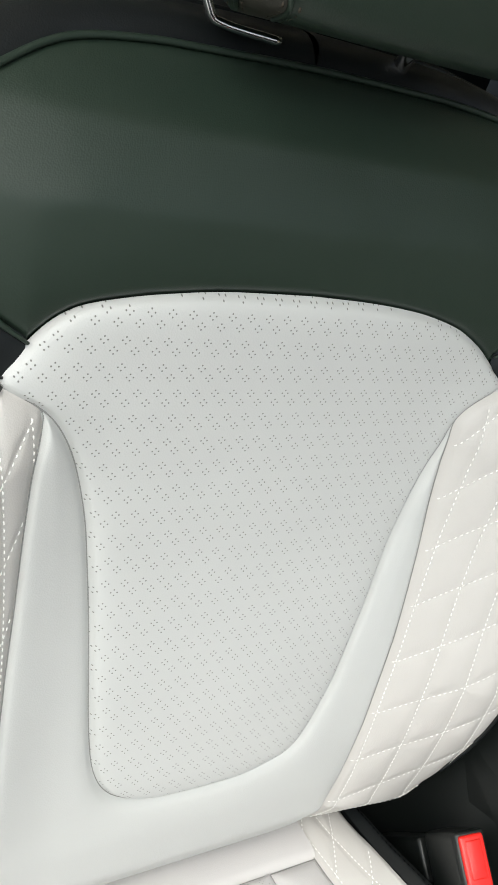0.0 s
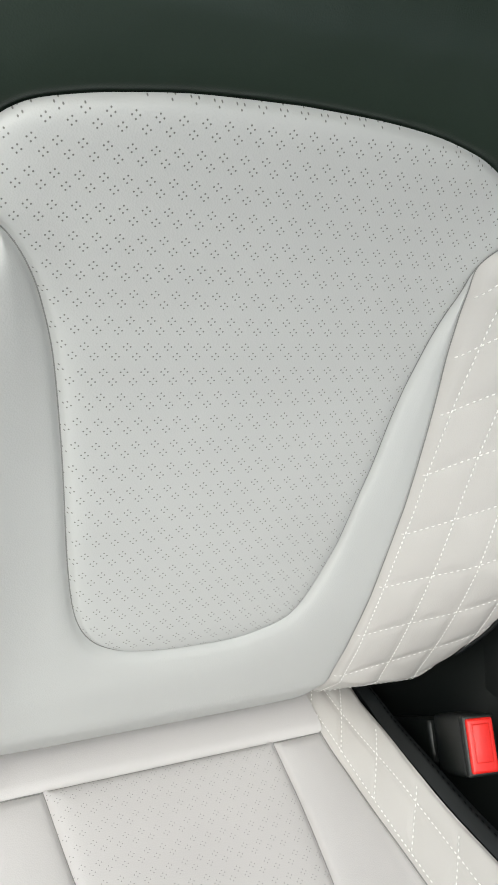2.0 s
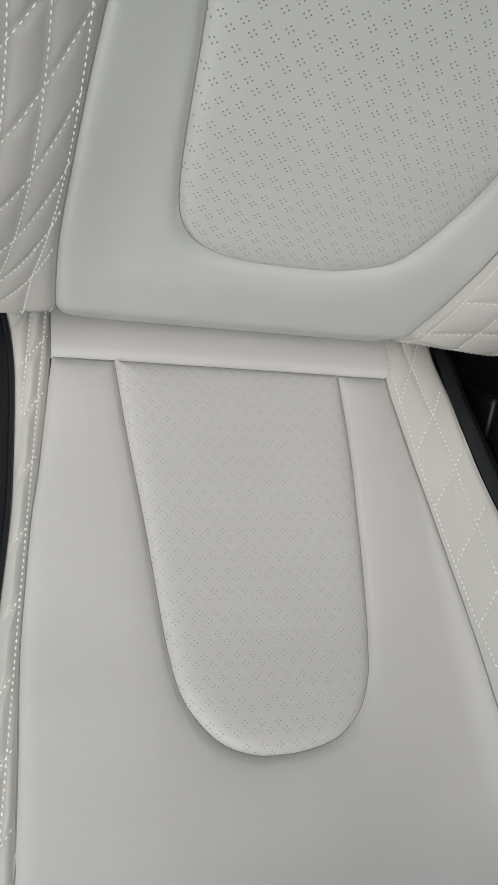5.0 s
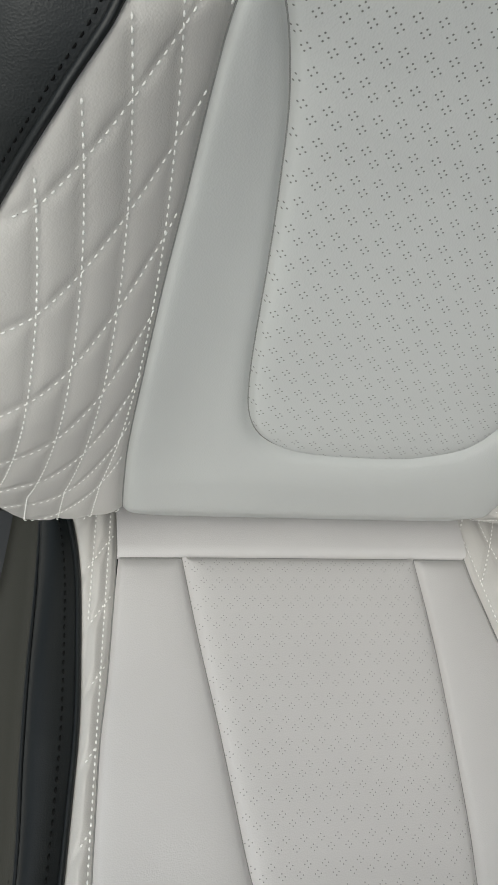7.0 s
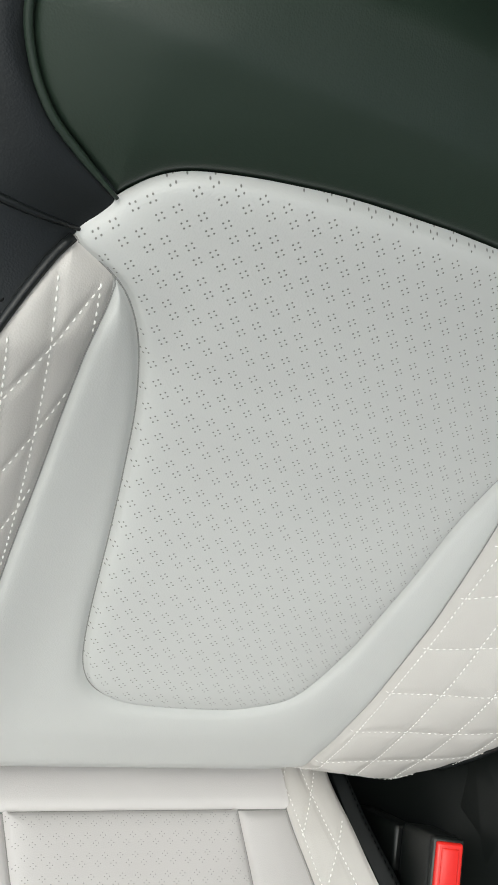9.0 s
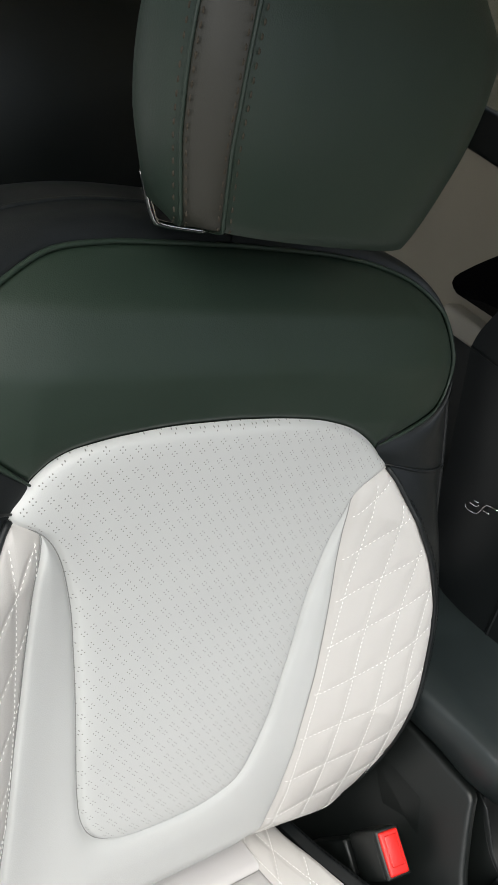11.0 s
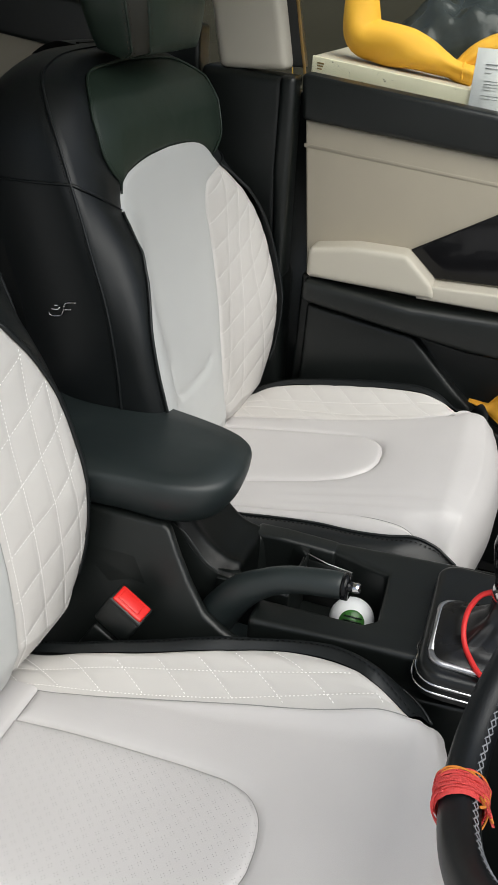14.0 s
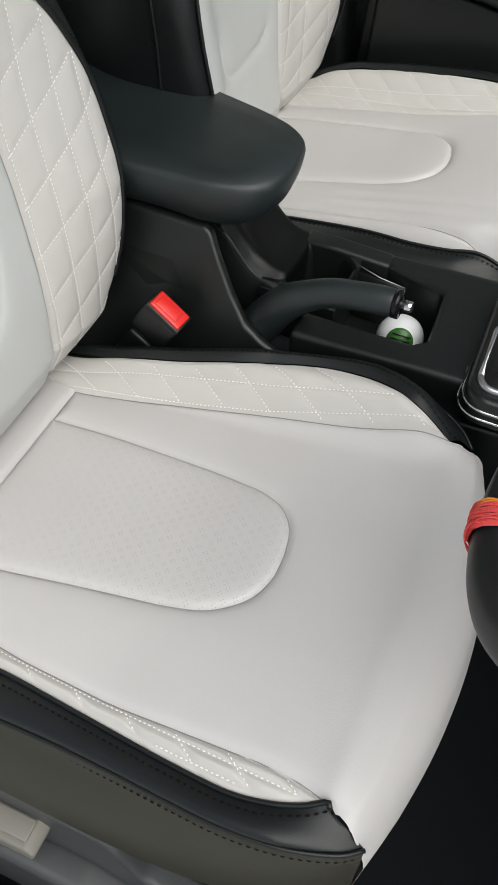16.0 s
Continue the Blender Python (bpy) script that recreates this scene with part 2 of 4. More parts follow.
M_seam = leather("seam_line", (0.26, 0.26, 0.25), 0.8, scale=2500)
M_tan = leather("tan_thread", (0.035, 0.026, 0.014), 0.7, scale=2500)
M_seamdark = leather("dark_seam", (0.05, 0.05, 0.05), 0.6, scale=900)
M_glass = mat("window_glass", (0.93, 0.96, 0.94), 0.0)
M_glass.node_tree.nodes["Principled BSDF"].inputs["Transmission Weight"].default_value = 1.0
M_glass.node_tree.nodes["Principled BSDF"].inputs["IOR"].default_value = 1.1


SHAPE = {"bulge": (1.0, 1.0), "lift": 0.0, "tilt": 0.0, "shift": 0.0, "side_in": 0.0, "folds": (), "drop": 0.0, "sink": 0.0028, "plain": False, "thread": .00062, "far_seam": (), "piping": ((), ())}


# ---- the seat: a surface for the backrest over (x, z) and one for the cushion over (x, l) ----
def back_y(x, z):
    a = abs(x)
    s = lerp([.30, .345, .40, .45, .511, .6, .7, .76, .82, .87, .92, .96, 1.0], [-.05, -.026, -.006, -.008, -.018, -.038, -.066, -.080, -.089, -.095, -.108, -.13, -.18], z)
    u = min(1.0, max(0.0, (a - .12) / .15))
    high = lerp([.33, .39, .42, .45, .48, .51, .54, .57, .63, .75, .78, .81, .825, .84], [0, .012, .016, .022, .032, .040, .048, .054, .054, .056, .053, .030, .010, 0], z)
    s += SHAPE["bulge"][0 if x > 0 else 1] * high * (0.5 - 0.5 * math.cos(math.pi * u))
    s -= 0.5 * step(.8, .9, z) * max(a - .12, 0) ** 2
    return s


def back_at(q, off=0.0):
    return Vector((q[0], back_y(q[0], q[1]) + off, q[1] + off * 0.12))


SEAT_PROFILE = np.array([(-.06, .325), (.013, .337), (.1, .350), (.25, .373), (.33, .390), (.42, .412), (.465, .420), (.50, .413), (.524, .393), (.537, .358), (.536, .30), (.515, .235)])
SEAT_LEN = np.r_[0, np.cumsum(np.linalg.norm(np.diff(SEAT_PROFILE, axis=0), axis=1))]
SEAT_LEN = np.r_[SEAT_PROFILE[:7, 0], SEAT_LEN[7:] - SEAT_LEN[6] + .465]


def cushion_at(q, off=0.0):
    x, l = q[0], q[1]
    a = abs(x)
    y = lerp(SEAT_LEN, SEAT_PROFILE[:, 0], l)
    z = lerp(SEAT_LEN, SEAT_PROFILE[:, 1], l)
    y2, z2 = lerp(SEAT_LEN, SEAT_PROFILE[:, 0], l + .004), lerp(SEAT_LEN, SEAT_PROFILE[:, 1], l + .004)
    n = Vector((0, -(z2 - z), y2 - y)).normalized()
    y -= 0.8 * x * x * step(.44, .55, l)
    fade = step(-.04, .10, l) * (1 - (step(.42, .52, l) if x > 0 else step(.37, .48, l) if SHAPE["plain"] else step(.40, .50, l)))
    if x > 0:
        # towards the doorway the edge rolls over and falls away
        z += fade * (-.004 * step(.09, .178, a) - .010 * step(.178, .226, a))
        z -= SHAPE["drop"] * step(.22, .43, l) * step(.178, .226, a)
        if SHAPE["plain"]:
            z -= .030 * step(.170, .214, a) * step(.40, .47, l)
    else:
        z += (.042 if SHAPE["plain"] else .048) * fade * step(.162, .226, a)
        if SHAPE["plain"]:
            z -= .014 * step(.16, .21, a) * step(.41, .47, l)
    for at, bend, size in SHAPE["folds"]:
        z += size * math.exp(-((x - at - bend * (l - .25) ** 2) / .0055) ** 2) * step(.17, .27, l) * (1 - step(.44, .52, l))
    z += SHAPE["lift"] + SHAPE["tilt"] * max(l, 0)
    y += SHAPE["shift"]
    z -= 20 * max(a - .25, 0) ** 2
    return Vector((x, y, z)) + n * off


def near(grid, lines):
    """For a grid of plane points, the distance of each from the nearest of some polylines."""
    q = np.array(grid, float).reshape(-1, 1, 2)
    best = np.full(len(q), 9.0)
    for poly in lines:
        a, d = poly[:-1], np.diff(poly, axis=0)
        t = np.clip(((q - a) * d).sum(-1) / np.maximum((d * d).sum(-1), 1e-12), 0, 1)
        best = np.minimum(best, np.sqrt(((a + t[..., None] * d - q) ** 2).sum(-1)).min(1))
    return best.reshape(len(grid), -1)


def puffed(pts2, edge, surface, puff, sink, reach=0.012):
    """Lays a grid of plane points on a surface, sunk along the edge lines and filled out between them."""
    far = near(pts2, edge)
    off = puff * (1 - np.exp(-far / reach)) - sink * np.exp(-(far / 0.0028) ** 2)
    return [[surface(q, o) for q, o in zip(row, offs)] for row, offs in zip(pts2, off)]


def eased(n, k=1.6):
    """0 to 1 in n steps, closer together at both ends."""
    u = np.linspace(-1, 1, n)
    return 0.5 + 0.5 * np.sign(u) * (1 - (1 - np.abs(u)) ** k)


def strip(a, b, n, cross):
    """Plane points between two curves of 2D points, n along and cross between."""
    A, B = resample(a, n), resample(b, n)
    return [[A[i] * (1 - u) + B[i] * u for u in eased(cross)] for i in range(n)]


def flip(pts):
    return [(-x, z) for x, z in pts]


INSERT = [(0, .480), (.03, .481), (.055, .485), (.075, .494), (.088, .507), (.097, .525), (.103, .55), (.109, .59), (.114, .635), (.119, .675), (.126, .72), (.133, .748), (.142, .773), (.154, .794), (.168, .808), (.192, .822)]
INSERT_B = [(0, .480), (-.03, .481), (-.05, .485), (-.075, .495), (-.087, .508), (-.096, .527), (-.102, .545), (-.109, .570), (-.114, .601), (-.122, .639), (-.1275, .676), (-.1345, .711), (-.1415, .742), (-.150, .77), (-.156, .792), (-.169, .808), (-.192, .822)]
INSERT_TOP = [(.192, .822), (.182, .836), (.172, .849), (.161, .859), (.147, .866), (.125, .871), (.1, .8745), (.06, .878), (0, .879)]
INSERT_TOP_B = [(-.192, .822), (-.181, .834), (-.167, .845), (-.152, .854), (-.135, .862), (-.115, .868), (-.09, .873), (-.05, .877), (0, .879)]
QUILT_IN = [(.192, .822), (.168, .808), (.165, .795), (.168, .77), (.170, .73), (.171, .69), (.174, .63), (.175, .57), (.174, .50), (.169, .44), (.163, .39), (.157, .349)]
QUILT_IN_B = [(-.192, .822), (-.168, .808), (-.157, .793), (-.156, .77), (-.156, .73), (-.158, .69), (-.158, .63), (-.156, .57), (-.154, .50), (-.151, .44), (-.151, .39), (-.157, .349)]
QUILT_OUT = [(.192, .822), (.203, .81), (.222, .78), (.240, .75), (.255, .72), (.267, .69), (.273, .66), (.276, .63), (.277, .60), (.275, .57), (.274, .54), (.273, .51), (.271, .48), (.266, .45), (.254, .42), (.237, .39), (.205, .363), (.157, .349)]
QUILT_OUT_B = [(-x, z - .010 * step(.47, .41, z) * step(.157, .20, x)) for x, z in QUILT_OUT]
PIPING = [(.177, .843), (.200, .858), (.216, .870), (.228, .886), (.235, .906), (.233, .930), (.220, .955), (.197, .970), (.161, .985), (.118, .991), (.073, .993), (0, .995)]
PIPING_CONSOLE = [(.177, .843), (.222, .857), (.255, .871), (.270, .890), (.272, .912), (.264, .940), (.246, .963), (.213, .980), (.165, .990), (.118, .994), (.073, .995), (0, .995)]
FAR_SEAM = [(-.192, .822), (-.165, .814), (-.137, .803), (-.125, .785), (-.120, .76), (-.121, .73), (-.118, .69), (-.107, .645), (-.095, .60), (-.085, .565), (-.074, .525), (-.066, .48), (-.066, .44), (-.080, .40), (-.115, .365), (-.157, .349)]
SEAT_INSERT = [(.106, .013), (.099, .08), (.090, .15), (.084, .204), (.079, .25), (.072, .288), (.060, .311), (.042, .329), (.018, .338), (0, .339)]
SEAT_INSERT_B = [(-.106, .013), (-.105, .088), (-.100, .164), (-.094, .233), (-.090, .26), (-.084, .288), (-.070, .314), (-.047, .331), (-.018, .338), (0, .339)]
SEAT_QUILT_IN = [(.157, -.055), (.160, .0), (.162, .03), (.166, .07), (.171, .115), (.177, .156), (.181, .20), (.1855, .258), (.1868, .316), (.1885, .367), (.1910, .418), (.201, .461)]
SEAT_QUILT_OUT = [(.205, -.055), (.196, -.01), (.192, .03), (.192, .09), (.194, .147), (.200, .2065), (.207, .268), (.214, .326), (.219, .38), (.216, .415), (.209, .441), (.201, .461)]
SEAT_QUILT_IN_B = [(-.157, -.055), (-.158, .02), (-.163, .06), (-.168, .10), (-.173, .14), (-.179, .2), (-.184, .256), (-.187, .32), (-.190, .37), (-.199, .452)]
SEAT_QUILT_OUT_B = [(-.218, -.055), (-.210, .022), (-.206, .077), (-.211, .131), (-.222, .188), (-.234, .236), (-.243, .285), (-.241, .335), (-.229, .375), (-.214, .405), (-.204, .435), (-.199, .452)]
SIDE = [(.175, -.06, .335), (.225, -.045, .350), (.262, -.035, .385), (.282, -.032, .43), (.291, -.03, .48), (.294, -.03, .53), (.296, -.035, .58), (.296, -.04, .63), (.295, -.05, .69), (.293, -.06, .73), (.291, -.072, .765), (.289, -.084, .80), (.286, -.096, .834), (.283, -.108, .865), (.277, -.122, .897), (.268, -.138, .928), (.252, -.158, .957), (.228, -.178, .980), (.195, -.193, .994), (.15, -.203, 1.003), (.1, -.208, 1.008), (0, -.21, 1.01)]


DRIVER_EDGES = ((SEAT_QUILT_IN, SEAT_QUILT_OUT), (SEAT_QUILT_IN_B, SEAT_QUILT_OUT_B))
PASSENGER_EDGES = (([(.157, -.055), (.160, .0), (.163, .07), (.165, .16), (.170, .28), (.182, .353), (.202, .430)], [(.205, -.055), (.192, .0), (.189, .09), (.190, .172), (.197, .272), (.207, .34), (.211, .39), (.202, .430)]),
                   ([(-.157, -.055), (-.156, .03), (-.156, .11), (-.157, .195), (-.154, .28), (-.154, .343), (-.157, .40), (-.168, .450)], [(-.212, -.055), (-.212, .01), (-.222, .10), (-.226, .173), (-.223, .25), (-.214, .32), (-.203, .375), (-.190, .42), (-.168, .450)]))


def line(pts, n=160):
    return resample(pts, n)


def quilt(name, inner, outer, surface, lines, parent, n, cross, pos=True, deep=1.0):
    """A padded panel with crossing stitched lines; lines(q) gives the distances to the nearest line of each family.
    Returns the panel, its plane grid and the height of the padding at a plane point."""
    grid = strip(inner, outer, n, cross)
    edges = [line(inner), line(outer)]

    def height(d, s):
        return deep * (0.0010 * (1 - math.exp(-(s / 0.003) ** 2)) + .0020 * (1 - math.exp(-s / .014))) * (1 - math.exp(-d / 0.008)) + 0.003 * (1 - math.exp(-d / .012)) - 0.003 * math.exp(-(d / 0.0035) ** 2)

    far = near(grid, edges)
    rows = [[surface(q, height(d, min(lines(q)))) for q, d in zip(row, ds)] for row, ds in zip(grid, far)]
    bm = grid_mesh(rows)
    if not pos:
        bmesh.ops.reverse_faces(bm, faces=bm.faces[:])
    return part(name, bm, M_quilt, parent), np.array(grid), lambda q: height(float(near([[q]], edges)[0, 0]), 0.0)


def inside(pts, grid):
    """For each of some plane points, whether it lies between the two edges of a strip."""
    p = np.array(pts, float)
    a, b = grid[:, 0], grid[:, -1]
    w = np.maximum(np.linalg.norm(b - a, axis=1), 1e-4)[:, None]
    poly = np.array([*(a + (b - a) * np.minimum(.4, .002 / w)), *(b + (a - b) * np.minimum(.4, .007 / w))[::-1]])
    a, b = poly, np.roll(poly, -1, 0)
    odd = np.zeros(len(p), bool)
    for (x0, y0), (x1, y1) in zip(a, b):
        if y0 != y1:
            odd ^= ((y0 > p[:, 1]) != (y1 > p[:, 1])) & (p[:, 0] < (x1 - x0) * (p[:, 1] - y0) / (y1 - y0) + x0)
    return odd


def seam_line(bm, pts2, surface, normal, grid, height, proud=.0009, **kw):
    """Thread along those points of a line that lie inside a panel."""
    run = []
    for q, within in zip(pts2, inside(pts2, grid)):
        if not within:
            if len(run) > 2:
                stitches(bm, run, normal, **kw)
            run = []
            continue
        run.append(surface(q, height(q) + proud))
    if len(run) > 2:
        stitches(bm, run, normal, **kw)


def bent(a, b, k):
    """Adds a second row of values, k times, to the first."""
    return [p + k * q for p, q in zip(a, b)]


def console_up(k, z):
    c, w = bent((.1632, .0506, .1635), (.0277, -.0169, .1347), k), z - .62
    return c[0] + c[1] * w + c[2] * w * w


def console_slant(k, u):
    v = u - .2
    return .8202 - .0467 * k - .0011 * k * k + (.996 - .0324 * k) * v + (-3.17 + .78 * k) * v * v


def door_up(k, z):
    w = max(z - .66, -.2)
    return .159 + .0205 * k + (.0473 - .0033 * k) * w + (.364 + .076 * k) * w * w


def door_slant(k, u):
    v = min(u - .2, .042)
    return .7603 - .0683 * k + .0023 * k * k - (1.482 + .0675 * k) * v + (5.5 + 3.8 * k) * v * v - .55 * max(u - .242, 0)


def passenger_up(k, z):
    c, w = bent((.1462, .2948, -.654), (.032, -.149, .731), k), max(z - .62, -.2)
    return c[0] + c[1] * w + c[2] * w * w


def passenger_slant(k, u):
    v = max(u - .16, -.06)
    return .7929 - .045 * k + (.579 - .0246 * k) * v + (5.4 - .37 * k) * v * v


QUILT_LINES = {"console": (console_up, console_slant, range(0, 5), range(-1, 9)),
               "door": (door_up, door_slant, range(0, 5), range(-1, 7)),
               "passenger": (passenger_up, passenger_slant, range(0, 3), range(-1, 9))}


def build_seat(name, label, edges_ab):
    (IN_A, OUT_A), (IN_B, OUT_B) = edges_ab
    seat = thing(name, label, "car seat", "front seats")

    def up_front(p):
        dx = (back_y(p[0] + .004, p[2]) - back_y(p[0] - .004, p[2])) / .008
        dz = (back_y(p[0], p[2] + .004) - back_y(p[0], p[2] - .004)) / .008
        return -dx, 1.0, -dz

    def up_top(p):
        l = p[1] - SHAPE["shift"]
        a = cushion_at((p[0] + .003, l)) - cushion_at((p[0] - .003, l))
        b = cushion_at((p[0], l + .003)) - cushion_at((p[0], l - .003))
        return tuple(a.cross(b).normalized())


    if SHAPE["plain"]:
        # one smooth middle panel with the foot of a sewn arc showing
        near_side = np.array(QUILT_IN[::-1] + INSERT_TOP[1:])
        far_side = np.array(SHAPE["far_seam"][::-1] + INSERT_TOP_B[1:])
        rows2 = []
        for z in .346 + (.879 - .346) * eased(120, 1.5):
            w = max(float(np.interp(z, np.maximum.accumulate(near_side[:, 1]), near_side[:, 0])), .0006)
            v = min(float(np.interp(z, np.maximum.accumulate(far_side[:, 1]), far_side[:, 0])), -.0006)
            rows2.append([(v + (w - v) * u, z) for u in eased(90)])
        arc = line([(.132, .575), (.131, .548), (.122, .527), (.104, .519), (.06, .519), (.01, .523), (-.02, .532)])
        bm = grid_mesh(puffed(rows2, [arc, line(SHAPE["far_seam"]), line(INSERT_TOP), line(INSERT_TOP_B)], back_at, .005, .002))
        bmesh.ops.reverse_faces(bm, faces=bm.faces[:])
        part("backrest_panel", bm, M_grey, seat, "smooth light grey leatherette backrest middle")
    else:
        # perforated middle of the backrest
        z_low, z_high = .480, .879
        curve, curve_b = line(INSERT + INSERT_TOP[1:], 400), line(INSERT_B + INSERT_TOP_B[1:], 400)
        zs = z_low + (z_high - z_low) * eased(96, 2.0)
        rows2 = []
        for z in zs:
            w = max(float(np.interp(z, np.maximum.accumulate(curve[:, 1]), curve[:, 0])), 0.0006)
            v = min(float(np.interp(z, np.maximum.accumulate(curve_b[:, 1]), curve_b[:, 0])), -0.0006)
            rows2.append([(v + (w - v) * u, z) for u in eased(72)])
        edge = [curve, curve_b]
        bm = grid_mesh(puffed(rows2, edge, back_at, 0.0055, SHAPE["sink"], .007))
        bmesh.ops.reverse_faces(bm, faces=bm.faces[:])
        part("backrest_insert", bm, M_perf_back, seat, "light grey leatherette punched with small diamond hole clusters")

        # smooth frame round the lower part of it
        grids = []
        for ins, q_in in ((INSERT, QUILT_IN), (flip(INSERT_B), flip(QUILT_IN_B))):
            n = len(ins)
            inner = [ins[n - 2:4:-1], ins[4::-1]]
            inner[1] = [inner[0][-1]] + inner[1] if inner[0][-1] != inner[1][0] else inner[1]
            outer = [q_in[1:10], [q_in[9], (q_in[10][0], .385), (.152, .353), (.10, .346), (0, .343)]]
            grids.append(strip(inner[0], outer[0], 90, 22) + strip(inner[1], outer[1], 50, 22)[1:])
        edges = [line(INSERT), line(INSERT_B), line(QUILT_IN_B)] + [line(QUILT_IN)]
        left = [[(-x, z) for x, z in row] for row in grids[1]]
        bm = grid_mesh(puffed(grids[0] + left[::-1][1:], edges, back_at, 0.005, SHAPE["sink"], .009))
        part("backrest_frame_panel", bm, M_grey, seat, "smooth light grey leatherette with sunken seams")

    # quilted bolsters
    for sgn in (1, -1):
        i2, o2 = (QUILT_IN, QUILT_OUT) if sgn > 0 else (SHAPE["far_seam"], QUILT_OUT_B)
        if sgn > 0 and SHAPE["plain"]:
            bm = grid_mesh(puffed(strip(i2, o2, 130, 30), [line(o2)], back_at, .005, .001))
            bmesh.ops.reverse_faces(bm, faces=bm.faces[:])
            part("backrest_bolster", bm, M_grey, seat)
            continue
        upright, slant, ups, slants = QUILT_LINES["door" if sgn > 0 else "passenger" if SHAPE["plain"] else "console"]

        def lines(q, upright=upright, slant=slant, ups=ups, slants=slants):
            u = abs(q[0])
            return min(abs(u - upright(k, q[1])) for k in ups), min(abs(q[1] - slant(k, u)) for k in slants) / 1.35

        bolster, g, high = quilt("backrest_bolster", i2, o2, back_at, lines, seat, 220, 52, sgn < 0)
        bm = bmesh.new()
        for k in ups:
            seam_line(bm, [(sgn * upright(k, z), z) for z in np.linspace(.35, .82, 160)], back_at, up_front, g, high, w=SHAPE["thread"])
        for k in slants:
            seam_line(bm, [(sgn * u, slant(k, u)) for u in np.linspace(.04, .29, 110)], back_at, up_front, g, high, w=SHAPE["thread"])
        tagged(part("stitching", bm, M_thread, bolster, "white diamond stitching"), kind="stuff")

    # thin dark tubes along the sewn grooves, put there as crease shade
    for pts in (INSERT, INSERT_B, QUILT_IN, QUILT_IN_B) if not SHAPE["plain"] else (SHAPE["far_seam"],):
        part("seam", tube([back_at(q, -.0027) for q in line(pts, 140)], .0006, 5), M_seam, seat)

    # black shoulder panel above
    a2 = [(.177, .843)] + INSERT_TOP[2:] + INSERT_TOP_B[2:-1][::-1] + [(-.177, .838)]
    b2 = SHAPE["piping"][0] + flip(SHAPE["piping"][1][:-1])[::-1]
    grid = strip(a2, b2, 120, 40)
    bm = grid_mesh(puffed(grid, [line(a2), line(b2)], back_at, 0.010, 0.004, 0.03))
    part("shoulder_panel", bm, M_black, seat, "smooth black leatherette shoulder panel")
    for off, r in ((0.001, 0.0022),):
        pip = [back_at(q, off) for q in line(b2, 160)]
        part("shoulder_piping", tube(pip, r, 6, [r * min(1.0, .45 + min(i, 159 - i) * .12) for i in range(160)]), M_black, seat)

    # black sides and the back
    for sgn in (1, -1):
        front = QUILT_OUT[::-1] + SHAPE["piping"][0 if sgn > 0 else 1]
        F = resample([tuple(back_at(q, -.002 - .006 * (1 - step(.36, .43, q[1])))) for q in front], 150)
        S = resample([(x - (SHAPE["side_in"] if sgn < 0 else 0), y - (2 * SHAPE["side_in"] if sgn < 0 else 0), z) for x, y, z in SIDE], 150)
        rows, seam = [], []
        for f, s in zip(F, S):
            f, s = Vector(f), Vector(s)
            t = step(.86, 1.0, s.z)
            depth = .15 * (1 - t) + .07 * t
            back = s + Vector((-.025 * (1 - t), -depth, -.01 - .01 * t))
            row = []
            for k in range(9):
                u = k / 8
                bulge = 0.012 * math.sin(math.pi * u) * (1 - .5 * t)
                row.append(f.lerp(s, u) + Vector((bulge * .4, bulge, bulge * t)))
            for k in range(1, 7):
                u = k / 6
                row.append(s.lerp(back, u) + Vector((.010 * math.sin(math.pi * u) * (1 - t), 0, .010 * math.sin(math.pi * u) * t)))
            rows.append([Vector((p.x * sgn, p.y, p.z)) for p in row])
            seam.append(Vector((s.x * sgn, s.y, s.z)))
        bm = grid_mesh(rows)
        if sgn > 0:
            bmesh.ops.reverse_faces(bm, faces=bm.faces[:])
        side = part("backrest_side", bm, M_black_side, seat, "black leatherette side of the backrest cover")
        part("side_piping", tube(seam[4:-2], 0.0022, 6), M_black_side, side)
        bm = bmesh.new()
        stitches(bm, [p + Vector((0.001 * sgn, -.004, 0)) for p in seam[4:-20]], lambda p: (sgn, .2, 0), w=.0006)
        # the bolster's own edge seam
        edge3 = [Vector((p.x * sgn, p.y, p.z)) for p in [back_at(q, .0005) for q in line(QUILT_OUT, 120)]]
        part("bolster_piping", tube([p for p in edge3 if p.z > .44], 0.0026, 6), M_black_side, side)
        stitches(bm, [p + Vector((.006 * sgn, -.001, 0)) for p in edge3 if .50 < p.z < .80], up_front, w=.0006, lift=.001)
        tagged(part("stitching", bm, M_dthread, side), kind="stuff")
        # cross seam at the shoulder
        j = min(range(150), key=lambda i: abs(F[i][2] - .824) + (0 if F[i][0] > .18 else 1))
        cross = [p + Vector((0, .001, 0.001)) for p in rows[j]]
        part("shoulder_seam", tube(cross, 0.0022, 6, [.0010, .0014, .0018] + [.0022] * (len(cross) - 3)), M_black_side, side)
    rows = []
    S = resample(SIDE, 60)
    for s in S:
        t = step(.86, 1.0, s[2])
        p = Vector(s) + Vector((-.025 * (1 - t), -(.15 * (1 - t) + .07 * t), -.01 - .01 * t))
        rows.append([Vector((p.x * (1 - 2 * k / 10), p.y - .012 * math.sin(math.pi * k / 10), p.z)) for k in range(11)])
    part("backrest_back", grid_mesh(rows), M_black_side, seat)

    # headrest
    rows = []
